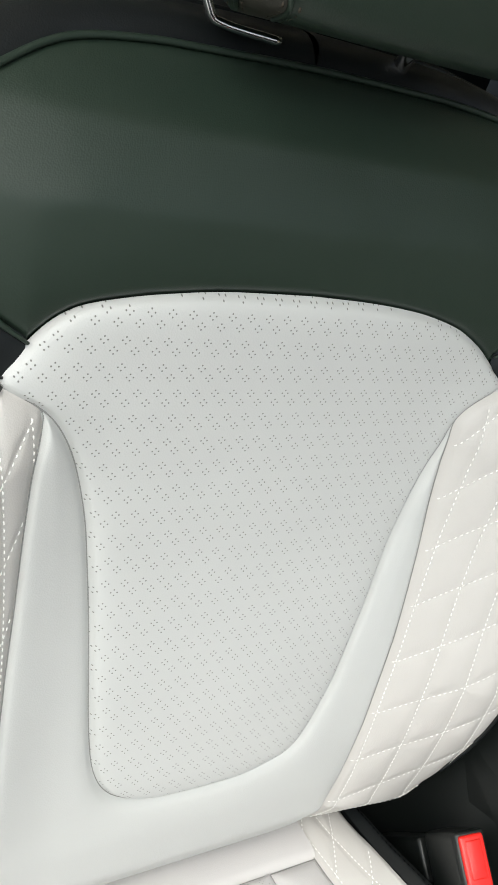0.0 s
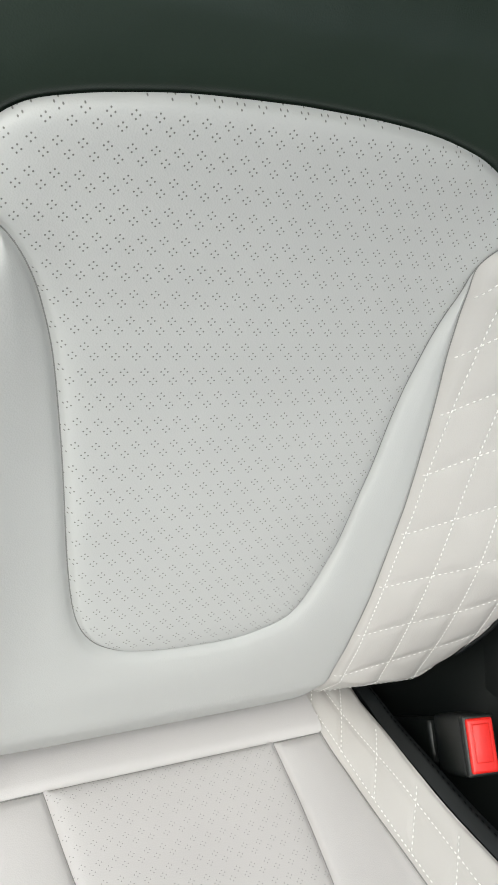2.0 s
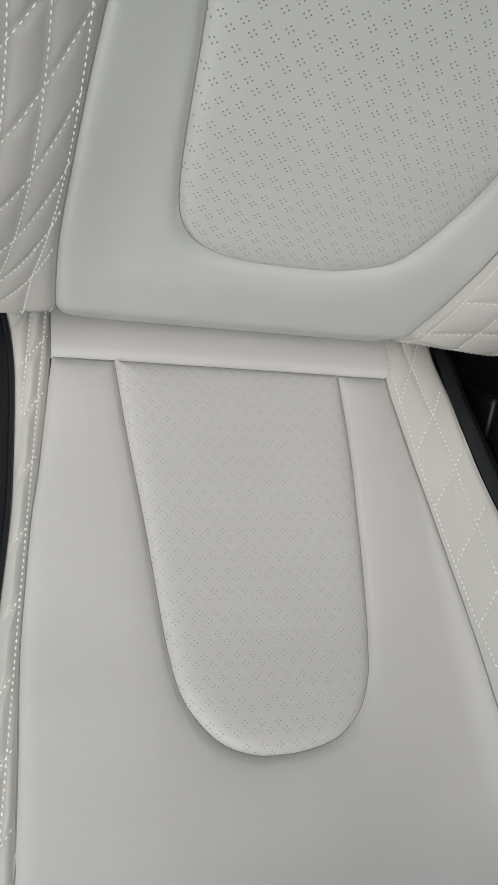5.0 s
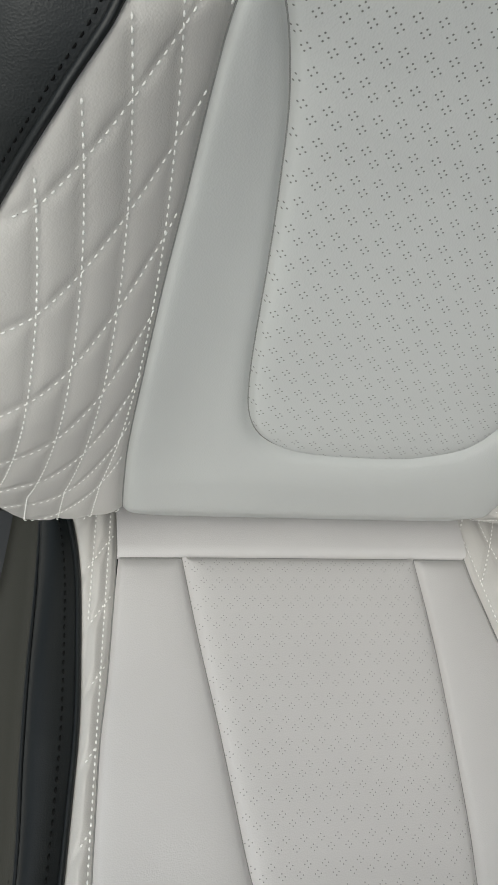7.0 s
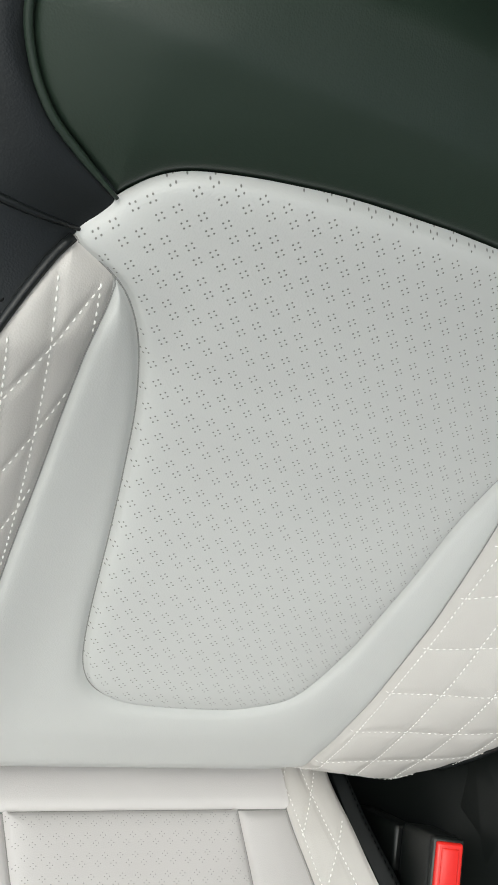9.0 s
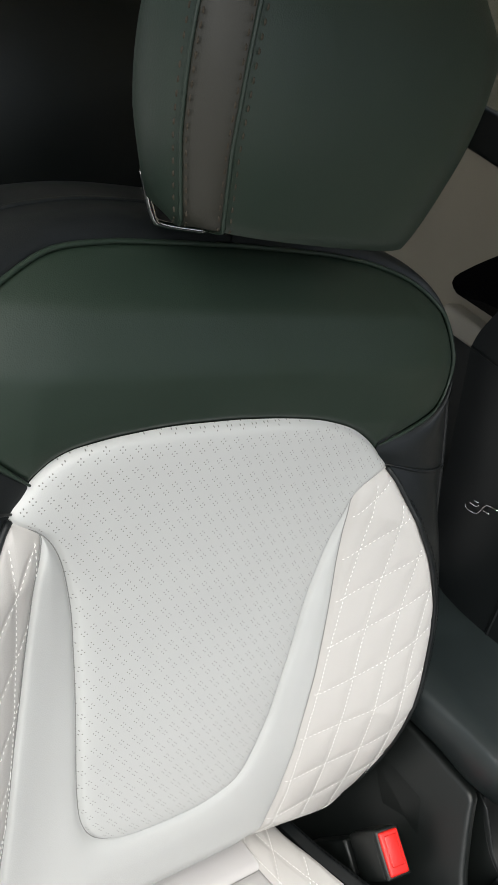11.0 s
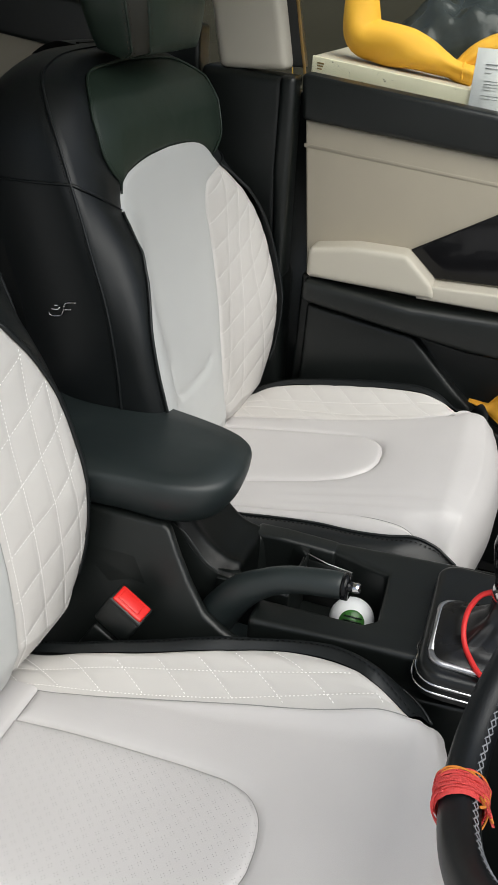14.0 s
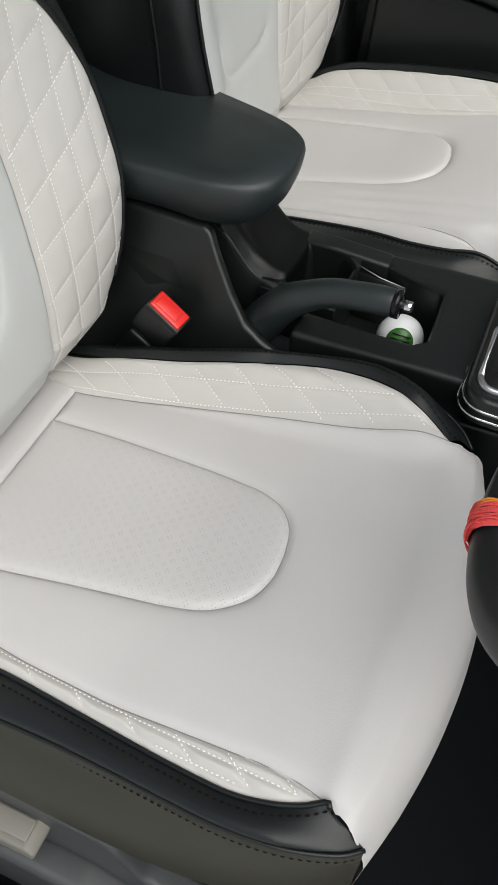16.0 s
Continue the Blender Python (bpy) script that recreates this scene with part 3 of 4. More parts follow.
    for i in range(21):
        v = i / 20
        z = 1.020 + .21 * v
        w = .113 + .036 * math.sin(math.pi * min(1, v * 1.15) * .62) - .05 * step(.75, 1.0, v)
        d = (.030 + .030 * math.sin(math.pi * (0.15 + .75 * v)))
        cap = min(1.0, (math.sin(math.pi * min(max(v, .0), 1.0)) * 6)) ** .5 if 0 < v < 1 else 0.02
        row = []
        for k in range(36):
            a = 2 * math.pi * k / 36
            cx, sy = math.cos(a), math.sin(a)
            p = 2 / 3.4
            x = w * (abs(cx) ** p) * (1 if cx > 0 else -1)
            y = d * (abs(sy) ** p) * (1 if sy > 0 else -1)
            y -= .006 * (x / .15) ** 2
            x *= .98
            row.append(Vector((x * (.9 + .1 * cap) - .012 - .018 * max(v - .3, 0), -.135 - .02 * v + y * cap, z)))
        rows.append(row)
    bm = grid_mesh(rows, close=True)
    bm.verts.ensure_lookup_table()
    bm.faces.new(bm.verts[:36][::-1])
    bm.faces.new(bm.verts[-36:])
    bmesh.ops.recalc_face_normals(bm, faces=bm.faces[:])
    # door-side band between the seams takes the painted olive sheen
    for i, f in enumerate(bm.faces):
        if i < 720 and i % 36 in (2, 3, 4):
            f.material_index = 1
    head = part("headrest", bm, [M_black, M_olive_lit], seat, "black leatherette covered headrest pad")
    head.location.z = -.016 if SHAPE["plain"] else 0
    if not SHAPE["plain"]:
        part("headrest_bracket", tube(resample([(.101, -.168, 1.044), (.084, -.168, 1.014), (.074, -.168, 1.008), (.035, -.168, 1.006)], 24), .0028, 8), M_chrome, head, "bare chrome headrest bracket")
    if not SHAPE["plain"]:
        part("headrest_post", tube([(-.07, -.195, .985), (-.07, -.165, 1.06)], .006, 10), M_chrome, head, "chrome headrest post")
    for sgn in (1,):
        for col in (5, 2):
            k = col if sgn > 0 else 18 - col
            pts = resample([tuple(rows[i][k]) for i in range(0, 21)], 80)
            out = Vector((sgn * (1.1 - col * .18), .25 + col * .14, 0)).normalized()
            pts = [Vector(p) + out * .0005 for p in pts[2:-4]]
            part("seam_roll", tube(pts, .0016, 6), M_black, head)
            bm = bmesh.new()
            for d in (.0045, -.0045):
                side = Vector((-out.y, out.x, 0)) * d
                stitches(bm, [p + side + out * .0006 for p in pts], lambda p, out=out: tuple(out), length=.0045, gap=.0035, w=.0008, lift=.0012)
            tagged(part("stitching", bm, M_tan, head, "tan seam thread"), kind="stuff")

    # cushion: rear strip, perforated middle, main panel, quilted edges
    rows2 = [[(.160 * (2 * u - 1), l) for u in eased(40)] for l in np.linspace(-.055, .012, 14)]
    e = [np.array([(-.16, .012), (.16, .012)])]
    part("cushion_rear_strip", grid_mesh(puffed(rows2, e, cushion_at, 0.004, 0.004)), M_grey_seat_lit, seat)
    curve, curve_b = line(SEAT_INSERT, 300), line(SEAT_INSERT_B, 300)
    ls = .012 + (.339 - .012) * eased(90, 2.0)
    rows2 = []
    for l in ls:
        w = max(float(np.interp(l, np.maximum.accumulate(curve[:, 1]), curve[:, 0])), .0006)
        v = min(float(np.interp(l, np.maximum.accumulate(curve_b[:, 1]), curve_b[:, 0])), -.0006)
        rows2.append([(v + (w - v) * u, l) for u in eased(60)])
    edge = [curve, curve_b, np.array([(-.1, .012), (.1, .012)])]
    part("cushion_insert", grid_mesh(puffed(rows2, edge, cushion_at, 0.0050, 0.0022, .007)), M_grey_seat_lit if SHAPE["plain"] else M_perf_seat, seat, "" if SHAPE["plain"] else "light grey leatherette punched with small diamond hole clusters")
    grids = []
    for ins, q_in in ((SEAT_INSERT, IN_A), (flip(SEAT_INSERT_B), flip(IN_B))):
        outer = [[(.159, .012)] + [q for q in q_in if .05 < q[1] < .38], [[q for q in q_in if q[1] < .38][-1], q_in[-1]] + ([(.192, .466)] if q_in[-1][0] < .18 else []) + [(.205, .483), (.17, .500), (.09, .505), (0, .505)]]
        grids.append(strip(ins[:6], outer[0], 60, 26) + strip(ins[5:], outer[1], 60, 26)[1:])
    left = [[(-x, z) for x, z in row] for row in grids[1]]
    edges = [curve, curve_b, line(IN_A + [(.207, .480), (.214, .505)]), line(IN_B + [(-.207, .480), (-.214, .505)]), np.array([(-.16, .012), (.16, .012)])]
    bm = grid_mesh(puffed(grids[0] + left[::-1][1:], edges, cushion_at, 0.005, 0.003))
    bmesh.ops.reverse_faces(bm, faces=bm.faces[:])
    part("cushion_panel", bm, M_grey_seat_lit, seat, "smooth light grey leatherette cushion top")
    rows2 = [strip_row for strip_row in strip([(.204, .474), (.17, .492), (.09, .497), (0, .497), (-.09, .497), (-.17, .492), (-.204, .474)], [(.216, .525), (.21, .68), (.1, .69), (0, .69), (-.1, .69), (-.21, .68), (-.216, .525)], 80, 16)]
    bm = grid_mesh([[p - Vector((0, .0005, .0006)) * (1 - step(.0, .2, k / 15)) for k, p in enumerate(row)] for row in puffed(rows2, edges, cushion_at, .005, .003)])
    part("cushion_front", bm, M_grey_seat_lit, seat)
    for sgn in (1, -1):
        def run(k, l):
            if sgn > 0:
                return .2 + .085 * (l - .25) + k * .012
            if SHAPE["plain"]:
                return .1721 + .0168 * k + (.0457 * k - .0647) * (l - .2)
            return .1815 + .0194 * k + (.1001 - .0116 * k) * (l - .2)

        def slope(k, u):
            if sgn > 0:
                return .19 + 1.4 * (u - .2) + k * .048
            return .0782 + .0555 * k - 1.30 * (u - .19) if SHAPE["plain"] else -.012 + .0645 * k - 2.0 * (u - .19)

        runs, slopes = (range(-1, 1), range(-5, 7)) if sgn > 0 else (range(0, 2), range(-1, 9))

        def clines(q):
            u = abs(q[0])
            return min(abs(u - run(k, q[1])) for k in runs), min(abs(q[1] - slope(k, u)) for k in slopes) / 1.9

        i2, o2 = (IN_A, OUT_A) if sgn > 0 else (IN_B, OUT_B)
        if sgn > 0 and SHAPE["plain"]:
            quilt("cushion_bolster", i2, o2, cushion_at, lambda q: (.05, .05), seat, 150, 30, True)[0].data.materials[0] = M_grey_seat_lit
        else:
            bolster, g, high = quilt("cushion_bolster", i2, o2, cushion_at, clines, seat, 220, 44, sgn > 0, 2.2 if sgn > 0 else 1.2)
            bm = bmesh.new()
            for k in runs:
                seam_line(bm, [(sgn * run(k, l), l) for l in np.linspace(-.03, .46, 160)], cushion_at, up_top, g, high, .0013, w=SHAPE["thread"])
            for k in slopes:
                seam_line(bm, [(x * sgn, slope(k, x)) for x in np.linspace(.14, .26, 60)], cushion_at, up_top, g, high, .0013, w=SHAPE["thread"])
            tagged(part("stitching", bm, M_thread, bolster, "white diamond stitching"), kind="stuff")
        # black edge and side of the cushion cover
        end_up = SHAPE["lift"] + .45 * SHAPE["tilt"] - 1.6 * SHAPE["drop"] * (sgn > 0)
        F = [tuple(cushion_at(q, -.001)) for q in o2[:-1]] + [tuple(cushion_at(((abs(o2[-1][0]) + .005) * sgn, o2[-1][1]), -.001)), tuple(cushion_at((.208 * sgn, .468), -.002)), (.211 * sgn, .480 + SHAPE["shift"], .424 + end_up), (.217 * sgn, .496 + SHAPE["shift"], .402 + end_up)]
        if sgn > 0 and not SHAPE["plain"]:
            F = [tuple(cushion_at(q, -.001)) for q in o2] + [tuple(cushion_at((.205, .467), -.001))]
        if sgn < 0 and not SHAPE["plain"]:
            F = [tuple(cushion_at(q, -.001)) for q in o2] + [tuple(cushion_at((-.207, .466), -.001))]
        if sgn > 0 and SHAPE["plain"]:
            F = [tuple(cushion_at(q, -.001)) for q in o2[:-1]] + [(.2085, .430 + SHAPE["shift"], .424), (.213, .462 + SHAPE["shift"], .420), (.216, .480 + SHAPE["shift"], .410), (.218, .495 + SHAPE["shift"], .400)]
        F = resample([(abs(p[0]), p[1], p[2]) for p in F], 120)
        up = SHAPE["lift"] + .3 * SHAPE["tilt"]
        if sgn > 0:
            twin = [(.218, -.055, .298 + up), (.222, .03, .316 + up), (.227, .10, .331 + up), (.230, .164, .340 + up), (.231, .224, .349 + up), (.235, .284, .360 + up), (.240, .340, .372 + up), (.244, .391, .385 + up), (.241, .438, .394 + up), (.229, .478, .396 + up), (.2155, .498, .394 + up)]
        else:
            twin = [(.224, -.055, .300 + up), (.228, .03, .328 + up), (.236, .11, .356 + up), (.246, .19, .384 + up), (.258, .27, .408 + up), (.262, .33, .418 + up), (.256, .375, .424 + up), (.247, .41, .428 + up), (.239, .437, .426 + up), (.228, .460, .420 + up), (.213, .477, .412 + up)] if not SHAPE["plain"] else [(.224, -.055, .300 + up), (.228, .03, .328 + up), (.234, .11, .352 + up), (.240, .19, .374 + up), (.245, .27, .384 + up), (.248, .345, .388 + up), (.246, .40, .392 + up), (.237, .445, .396 + up), (.2165, .496, .398 + up)]
        sag = .034 if sgn > 0 and SHAPE["plain"] else 0.0
        S2 = resample([(x, y + SHAPE["shift"], z - sag * step(.25, .49, y)) for x, y, z in twin], 120)
        low = resample([(.245, -.06, .25), (.262, .08, .268), (.268, .22, .275), (.266, .35, .278), (.250, .44, .275), (.213, .482, .27) if sgn < 0 and not SHAPE["plain"] else (.219, .502, .27)], 120)
        rows, s1, s2 = [], [], []
        for i, (f, t, b) in enumerate(zip(F, S2, low)):
            f, t, b = Vector(f), Vector(t), Vector(b)
            fat = (1.0 if SHAPE["plain"] else min(1.0, (119 - i) / 14)) * min(1.0, max((f - t).length / .03, .55 if sgn < 0 and not SHAPE["plain"] else 0))
            row = []
            for k in range(8):
                u = k / 7
                h = .008 * fat * math.sin(math.pi * u) ** .7 * (1 - step(.36, .42, f.y) if SHAPE["plain"] else 1)
                roll = .011 * math.sin(math.pi * min(1.0, u / .6)) * fat * (1 - (step(.36, .42, f.y) if SHAPE["plain"] else step(.34, .45, f.y))) if sgn < 0 else 0.0
                row.append(f.lerp(t, u) + Vector((h, 0, h * .9 + roll)))
            for k in range(1, 7):
                u = k / 6
                h = .007 * math.sin(math.pi * u) ** .7
                row.append(t.lerp(b, u) + Vector((h, 0, 0)))
            rows.append([Vector((p.x * sgn, p.y, p.z)) for p in row])
            s1.append(rows[-1][1]), s2.append(rows[-1][7])
        bm = grid_mesh(rows)
        if sgn < 0:
            bmesh.ops.reverse_faces(bm, faces=bm.faces[:])
        # lower door side of the driver's cover takes the painted olive sheen
        for i, f in enumerate(bm.faces):
            f.material_index = 1 if i % 13 >= 7 and sgn > 0 and not SHAPE["plain"] else 0
        side = part("cushion_side", bm, [M_black_side, M_olive_lit], seat, "black leatherette cushion edge with twin seams")
        part("side_piping", tube([p + Vector((.001 * sgn, 0, .001)) for p in s2], .0020, 6), M_black_side, side)
        if sgn > 0:
            part("bolster_piping", tube([Vector((p[0] * sgn, p[1], p[2] + .0015)) for p in F], .0024, 6), M_black_side, side)
        bm = bmesh.new()
        stitches(bm, [p + Vector((.001 * sgn, 0, .0006)) for p in s1], lambda p: (.5 * sgn, 0, 1), length=.0045, gap=.0025, w=.0009, lift=.0012)
        stitches(bm, [p + Vector((.0035 * sgn, 0, -.007)) for p in s2], lambda p: (sgn, 0, .3), length=.0045, gap=.0025, w=.0009, lift=.0012)
        tagged(part("stitching", bm, M_dthread, side), kind="stuff")
    # the same dark tubes deepen the creases along the cushion's seams
    for pts in (SEAT_INSERT, SEAT_INSERT_B, IN_A, IN_B, [(-.158, .012), (0, .012), (.158, .012)]):
        part("seam", tube([cushion_at(q, -.0026) for q in line(pts, 120)], .0006, 5), M_seam, seat)
    # plastic base, side cover with lever, runners
    part("seat_base", box(-.235, .235, -.06, .45, .11, .26, .02, 3), M_plastic, seat)
    for sgn in (1, -1):
        outline = [(-.14, .10), (-.14, .262), (.0, .272), (.20, .272), (.285, .268), (.30, .25), (.325, .20), (.38, .17), (.45, .155), (.45, .10)]
        cover = part("side_cover", extrude_profile(outline, "x", sgn * .236, sgn * .268, .009, 4), M_cover, seat, "dark grey grained plastic seat side cover")
        skirt = [(-.14, .08), (-.14, .19), (.10, .185), (.27, .18), (.31, .165), (.33, .14), (.40, .12), (.40, .08)]
        part("skirt", extrude_profile(skirt, "x", sgn * .262, sgn * .300, .010, 3), M_cover, cover)
        lever = part("lever", extrude_profile([(.08, .214), (.08, .238), (.218, .240), (.228, .232), (.224, .214)], "x", sgn * .264, sgn * .297, .004, 3), M_lever, cover, "grey-brown plastic seat lever")
        part("lever_pad", box(min(sgn * .269, sgn * .291), max(sgn * .269, sgn * .291), .085, .216, .236, .2425, .002), M_lever, lever)
        part("seat_runner", box(.2 * sgn - .02, .2 * sgn + .02, -.12, .5, .0, .11, .005), M_plastic, seat)
    return seat


SHAPE.update(far_seam=QUILT_IN_B, piping=(PIPING, PIPING_CONSOLE))
driver = build_seat("driver_seat", "light grey and black leatherette car seat with quilted bolsters", DRIVER_EDGES)
SHAPE.update(bulge=(1.08, .88), lift=.016, tilt=.05, shift=-.042, side_in=.020, drop=.016, sink=.0005, plain=True, thread=.00045, far_seam=FAR_SEAM, piping=([(.177, .843)] + [(x * .87, z) for x, z in PIPING[1:]], [(.177, .843)] + [(x * 1.05, z) for x, z in PIPING[1:]]), folds=((.138, .45, .0020), (.112, .30, .0010), (.160, .7, .0012)))
passenger = build_seat("passenger_seat", "light grey and black front passenger seat beside the console", PASSENGER_EDGES)
passenger.location = (-.755, .012, 0)


# ---- cabin shell ----
def struct(name, bm, material, label, category, flat=False):
    return tagged(part(name, bm, material, None, "", flat), label, category, kind="structure")


def group_of_structure(name, label, category):
    return tagged(thing(name, label, category), kind="structure")


struct("floor", box(-1.12, .42, -1.2, 1.1, -.03, 0, 0), M_carpet, "dark carpeted car floor", "car floor")
# roof out of view; its edges are set back to let daylight in
struct("ceiling", box(-1.12, .34, -1.6, .30, 1.42, 1.46, .01), M_liner, "pale cloth car headliner", "headliner")
# ground out of view, kept pale to bounce daylight up into the cabin
struct("ground", box(-60, 60, -60, 60, -.46, -.42, 0), M_ground, "unseen pale ground that bounces daylight into the car", "ground")
# added dark sheet that closes the rear; no rear seats are built
struct("wall_rear", box(-1.12, .42, -1.25, -1.2, 0, 1.42, 0), M_plastic, "plain dark wall closing the unseen rear of the cabin", "car interior")
struct("wall_front", box(-1.12, .42, 1.1, 1.15, 0, .80, 0), M_plastic, "dark footwell bulkhead", "car interior")
# not in view; kept low and far forward so daylight reaches the cushion
struct("dashboard", extrude_profile([(.94, .50), (.88, .64), (.90, .73), (.98, .78), (1.10, .79), (1.10, .45)], "x", -1.06, .38, .03, 4), M_plastic, "black plastic dashboard under the windscreen", "dashboard")
# added behind the trim to stop outside light showing through its gaps
struct("body_side", box(-1.17, -1.131, -1.25, 1.15, -.1, .93, 0), M_plastic, "dark inner skin of the car side", "car body")
struct("sill", box(.34, .42, -.5, 1.1, -.12, .12, .02, 3), M_plastic, "black plastic door sill", "door sill")

frame_posts = group_of_structure("car_frame", "dark windscreen pillars, door pillar and roof rails", "car body")
for x0, x1 in ((-1.10, -1.09), (.37, .33)):
    part("windscreen_pillar", tube(resample([(x0, 1.06, .84), (x0, .80, 1.10), (x1, .30, 1.43)], 16), .028, 12), M_plastic, frame_posts)
part("door_pillar", tube(resample([(.385, -.42, .05), (.385, -.42, .80), (.335, -.48, 1.43)], 16), .035, 12), M_plastic, frame_posts)
part("roof_rail", tube([(-1.12, -1.58, 1.43), (-1.12, .30, 1.43)], .03, 12), M_plastic, frame_posts)
part("roof_rail", tube([(.335, -1.58, 1.43), (.335, .30, 1.43)], .03, 12), M_plastic, frame_posts)

# far front door
door = group_of_structure("door_1", "front passenger door with beige insert and black trim", "car door")
part("lower_trim", extrude_profile([(.06, .05), (.062, .61), (.46, .595), (1.0, .57), (1.0, .05)], "x", -1.13, -1.075, .006), M_plastic, door)
part("insert", extrude_profile([(.070, .60), (.038, .893), (.39, .868), (1.0, .818), (1.0, .57)], "x", -1.13, -1.082, .004), M_beige, door, "beige soft door insert")
part("crease", extrude_profile([(.04, .845), (.04, .852), (1.0, .785), (1.0, .778)], "x", -1.083, -1.0816, .0002, 1), M_beige, door)
part("upper_trim", extrude_profile([(.034, .893), (.026, .970), (.375, .938), (1.0, .880), (1.0, .818), (.39, .868)], "x", -1.13, -1.070, .010, 3), M_plastic, door, "black upper door trim under the window")
part("armrest", extrude_profile([(.080, .620), (.080, .676), (.165, .690), (.264, .691), (.318, .643), (.327, .616)], "x", -1.10, -1.030, .012, 5), M_beige_hard, door, "beige padded door armrest")
part("armrest_strip", extrude_profile([(.29, .612), (.30, .640), (.46, .645), (.70, .64), (.70, .612)], "x", -1.10, -1.035, .006, 3), M_beige_hard, door)
part("grab_recess", extrude_profile([(.264, .690), (.418, .783), (.60, .80), (.62, .655), (.46, .650), (.318, .644)], "x", -1.084, -1.074, .003, 2), M_piano, door, "gloss black grab recess")
part("lower_ledge", extrude_profile([(.078, .575), (.078, .618), (.28, .599), (.46, .602), (.70, .592), (.70, .52), (.40, .53)], "x", -1.10, -1.015, .014, 3), M_plastic, door)
part("map_pocket", extrude_profile([(.08, .20), (.083, .561), (.298, .533), (.396, .437), (.47, .375), (.60, .33), (.60, .20)], "x", -1.09, -1.05, .012, 3), M_plastic, door, "black moulded map pocket")
part("glass_run", extrude_profile([(.026, .945), (.02, .962), (1.0, .872), (1.0, .858)], "x", -1.125, -1.095, .003), M_plastic, door)
part("rear_frame", extrude_profile([(-.012, .975), (-.10, 1.40), (-.075, 1.40), (.022, .975)], "x", -1.13, -1.10, .004), M_plastic, door)
pane = part("window_pane", extrude_profile([(.0, .95), (-.08, 1.40), (.75, 1.40), (1.0, 1.2), (1.0, .87)], "x", -1.116, -1.112, 0), M_glass, door, "clear side window glass", flat=True)
pane.visible_shadow = False

pillar = group_of_structure("pillar_1", "black lower and pale upper centre pillar trim", "pillar trim")
part("lower_cover", extrude_profile([(-.18, .05), (-.16, .97), (.002, .962), (.008, .66), (.03, .60), (.045, .05)], "x", -1.13, -1.055, .018, 4), M_plastic, pillar)
part("belt_guide", extrude_profile([(.010, .60), (-.006, .80), (-.006, .965), (.022, .965), (.030, .60)], "x", -1.10, -1.045, .010, 3), M_plastic, pillar)
part("upper_cover", extrude_profile([(-.125, .965), (-.22, 1.42), (-.094, 1.42), (.003, .972)], "x", -1.12, -1.058, .016, 4), M_beige_hard, pillar, "pale upper pillar cover")
part("door_seal", extrude_profile([(.022, .965), (-.075, 1.42), (-.070, 1.42), (.0265, .965)], "x", -1.104, -1.097, .001), M_seal, pillar, "ochre edge of the door seal")

rear = group_of_structure("door_2", "rear passenger door with beige panel and dark grab recess", "car door")
part("lower_trim", box(-1.13, -1.09, -1.10, -.17, .05, .69, .006), M_plastic, rear)
part("insert", extrude_profile([(-1.10, .68), (-1.10, 1.035), (-.846, 1.007), (-.437, .964), (-.17, .935), (-.17, .68)], "x", -1.13, -1.088, .004), M_beige, rear, "beige soft door insert")
part("upper_trim", extrude_profile([(-1.10, 1.035), (-1.10, 1.115), (-.849, 1.089), (-.39, 1.052), (-.17, 1.03), (-.17, .935), (-.437, .964), (-.846, 1.007)], "x", -1.13, -1.074, .010, 3), M_plastic, rear)
part("armrest", extrude_profile([(-.69, .672), (-.69, .722), (-.50, .709), (-.28, .706), (-.28, .652), (-.50, .665)], "x", -1.10, -1.04, .010, 3), M_beige_hard, rear, "beige rear door armrest")
part("grab_recess", extrude_profile([tuple(p) for p in resample([(-.700, .738), (-.722, .752), (-.712, .780), (-.64, .853), (-.567, .906), (-.50, .926), (-.40, .925), (-.30, .90)], 40)] + [(-.30, .735), (-.53, .734)], "x", -1.09, -1.080, .0, 2), M_piano, rear, "gloss black grab recess")
pane = part("window_pane", box(-1.116, -1.112, -1.05, -.12, 1.0, 1.42, 0), M_glass, rear, "clear side window glass", flat=True)
pane.visible_shadow = False
part("window_frame", extrude_profile([(-1.02, 1.09), (-1.10, 1.42), (-1.04, 1.42), (-.96, 1.09)], "x", -1.13, -1.09, .006), M_plastic, rear)

# ---- outside the far windows ----
# built taller than the windows show, to hold back skylight from the left
struct("backdrop", box(-4.1, -4.0, -6, 5, -.42, 3.2, 0), M_wall, "olive beige wall outside the car", "wall")
def sloped(bm):
    """Follows the sloping yard: the shelf's boards fall towards the street."""
    for v in bm.verts:
        if v.co.z > .5:
            v.co.z -= .10 * (v.co.y + .072)
    return bm


bench = thing("shelf", "cream painted shelf standing outside the car", "shelf", at=(0, 0, 0))
part("top", sloped(box(-2.25, -1.60, -.095, 1.2, .925, .953, .003)), M_cream_top, bench)
part("front_panel", sloped(box(-1.62, -1.597, -.095, 1.2, .62, .9249, .003)), M_cream, bench)
part("front_edge", sloped(box(-1.6005, -1.594, -.095, 1.2, .915, .9535, .002)), M_cream, bench)
for yy in (-.08, 1.17):
    part("leg", box(-1.66, -1.62, yy - .01, yy + .03, -.42, .70 - .1 * yy, .003), M_cream, bench)
    part("leg", box(-2.23, -2.19, yy - .01, yy + .03, -.42, .93 - .1 * yy, .003), M_cream, bench)
rnd = random.Random(11)
for i in range(16):
    y, z, w = rnd.uniform(-.06, .24), rnd.uniform(.918, .948), rnd.uniform(.0008, .002)
    part("speck", sloped(box(-1.5942, -1.5934, y, y + w * 1.6, z, z + w, 0)), M_sack, bench)
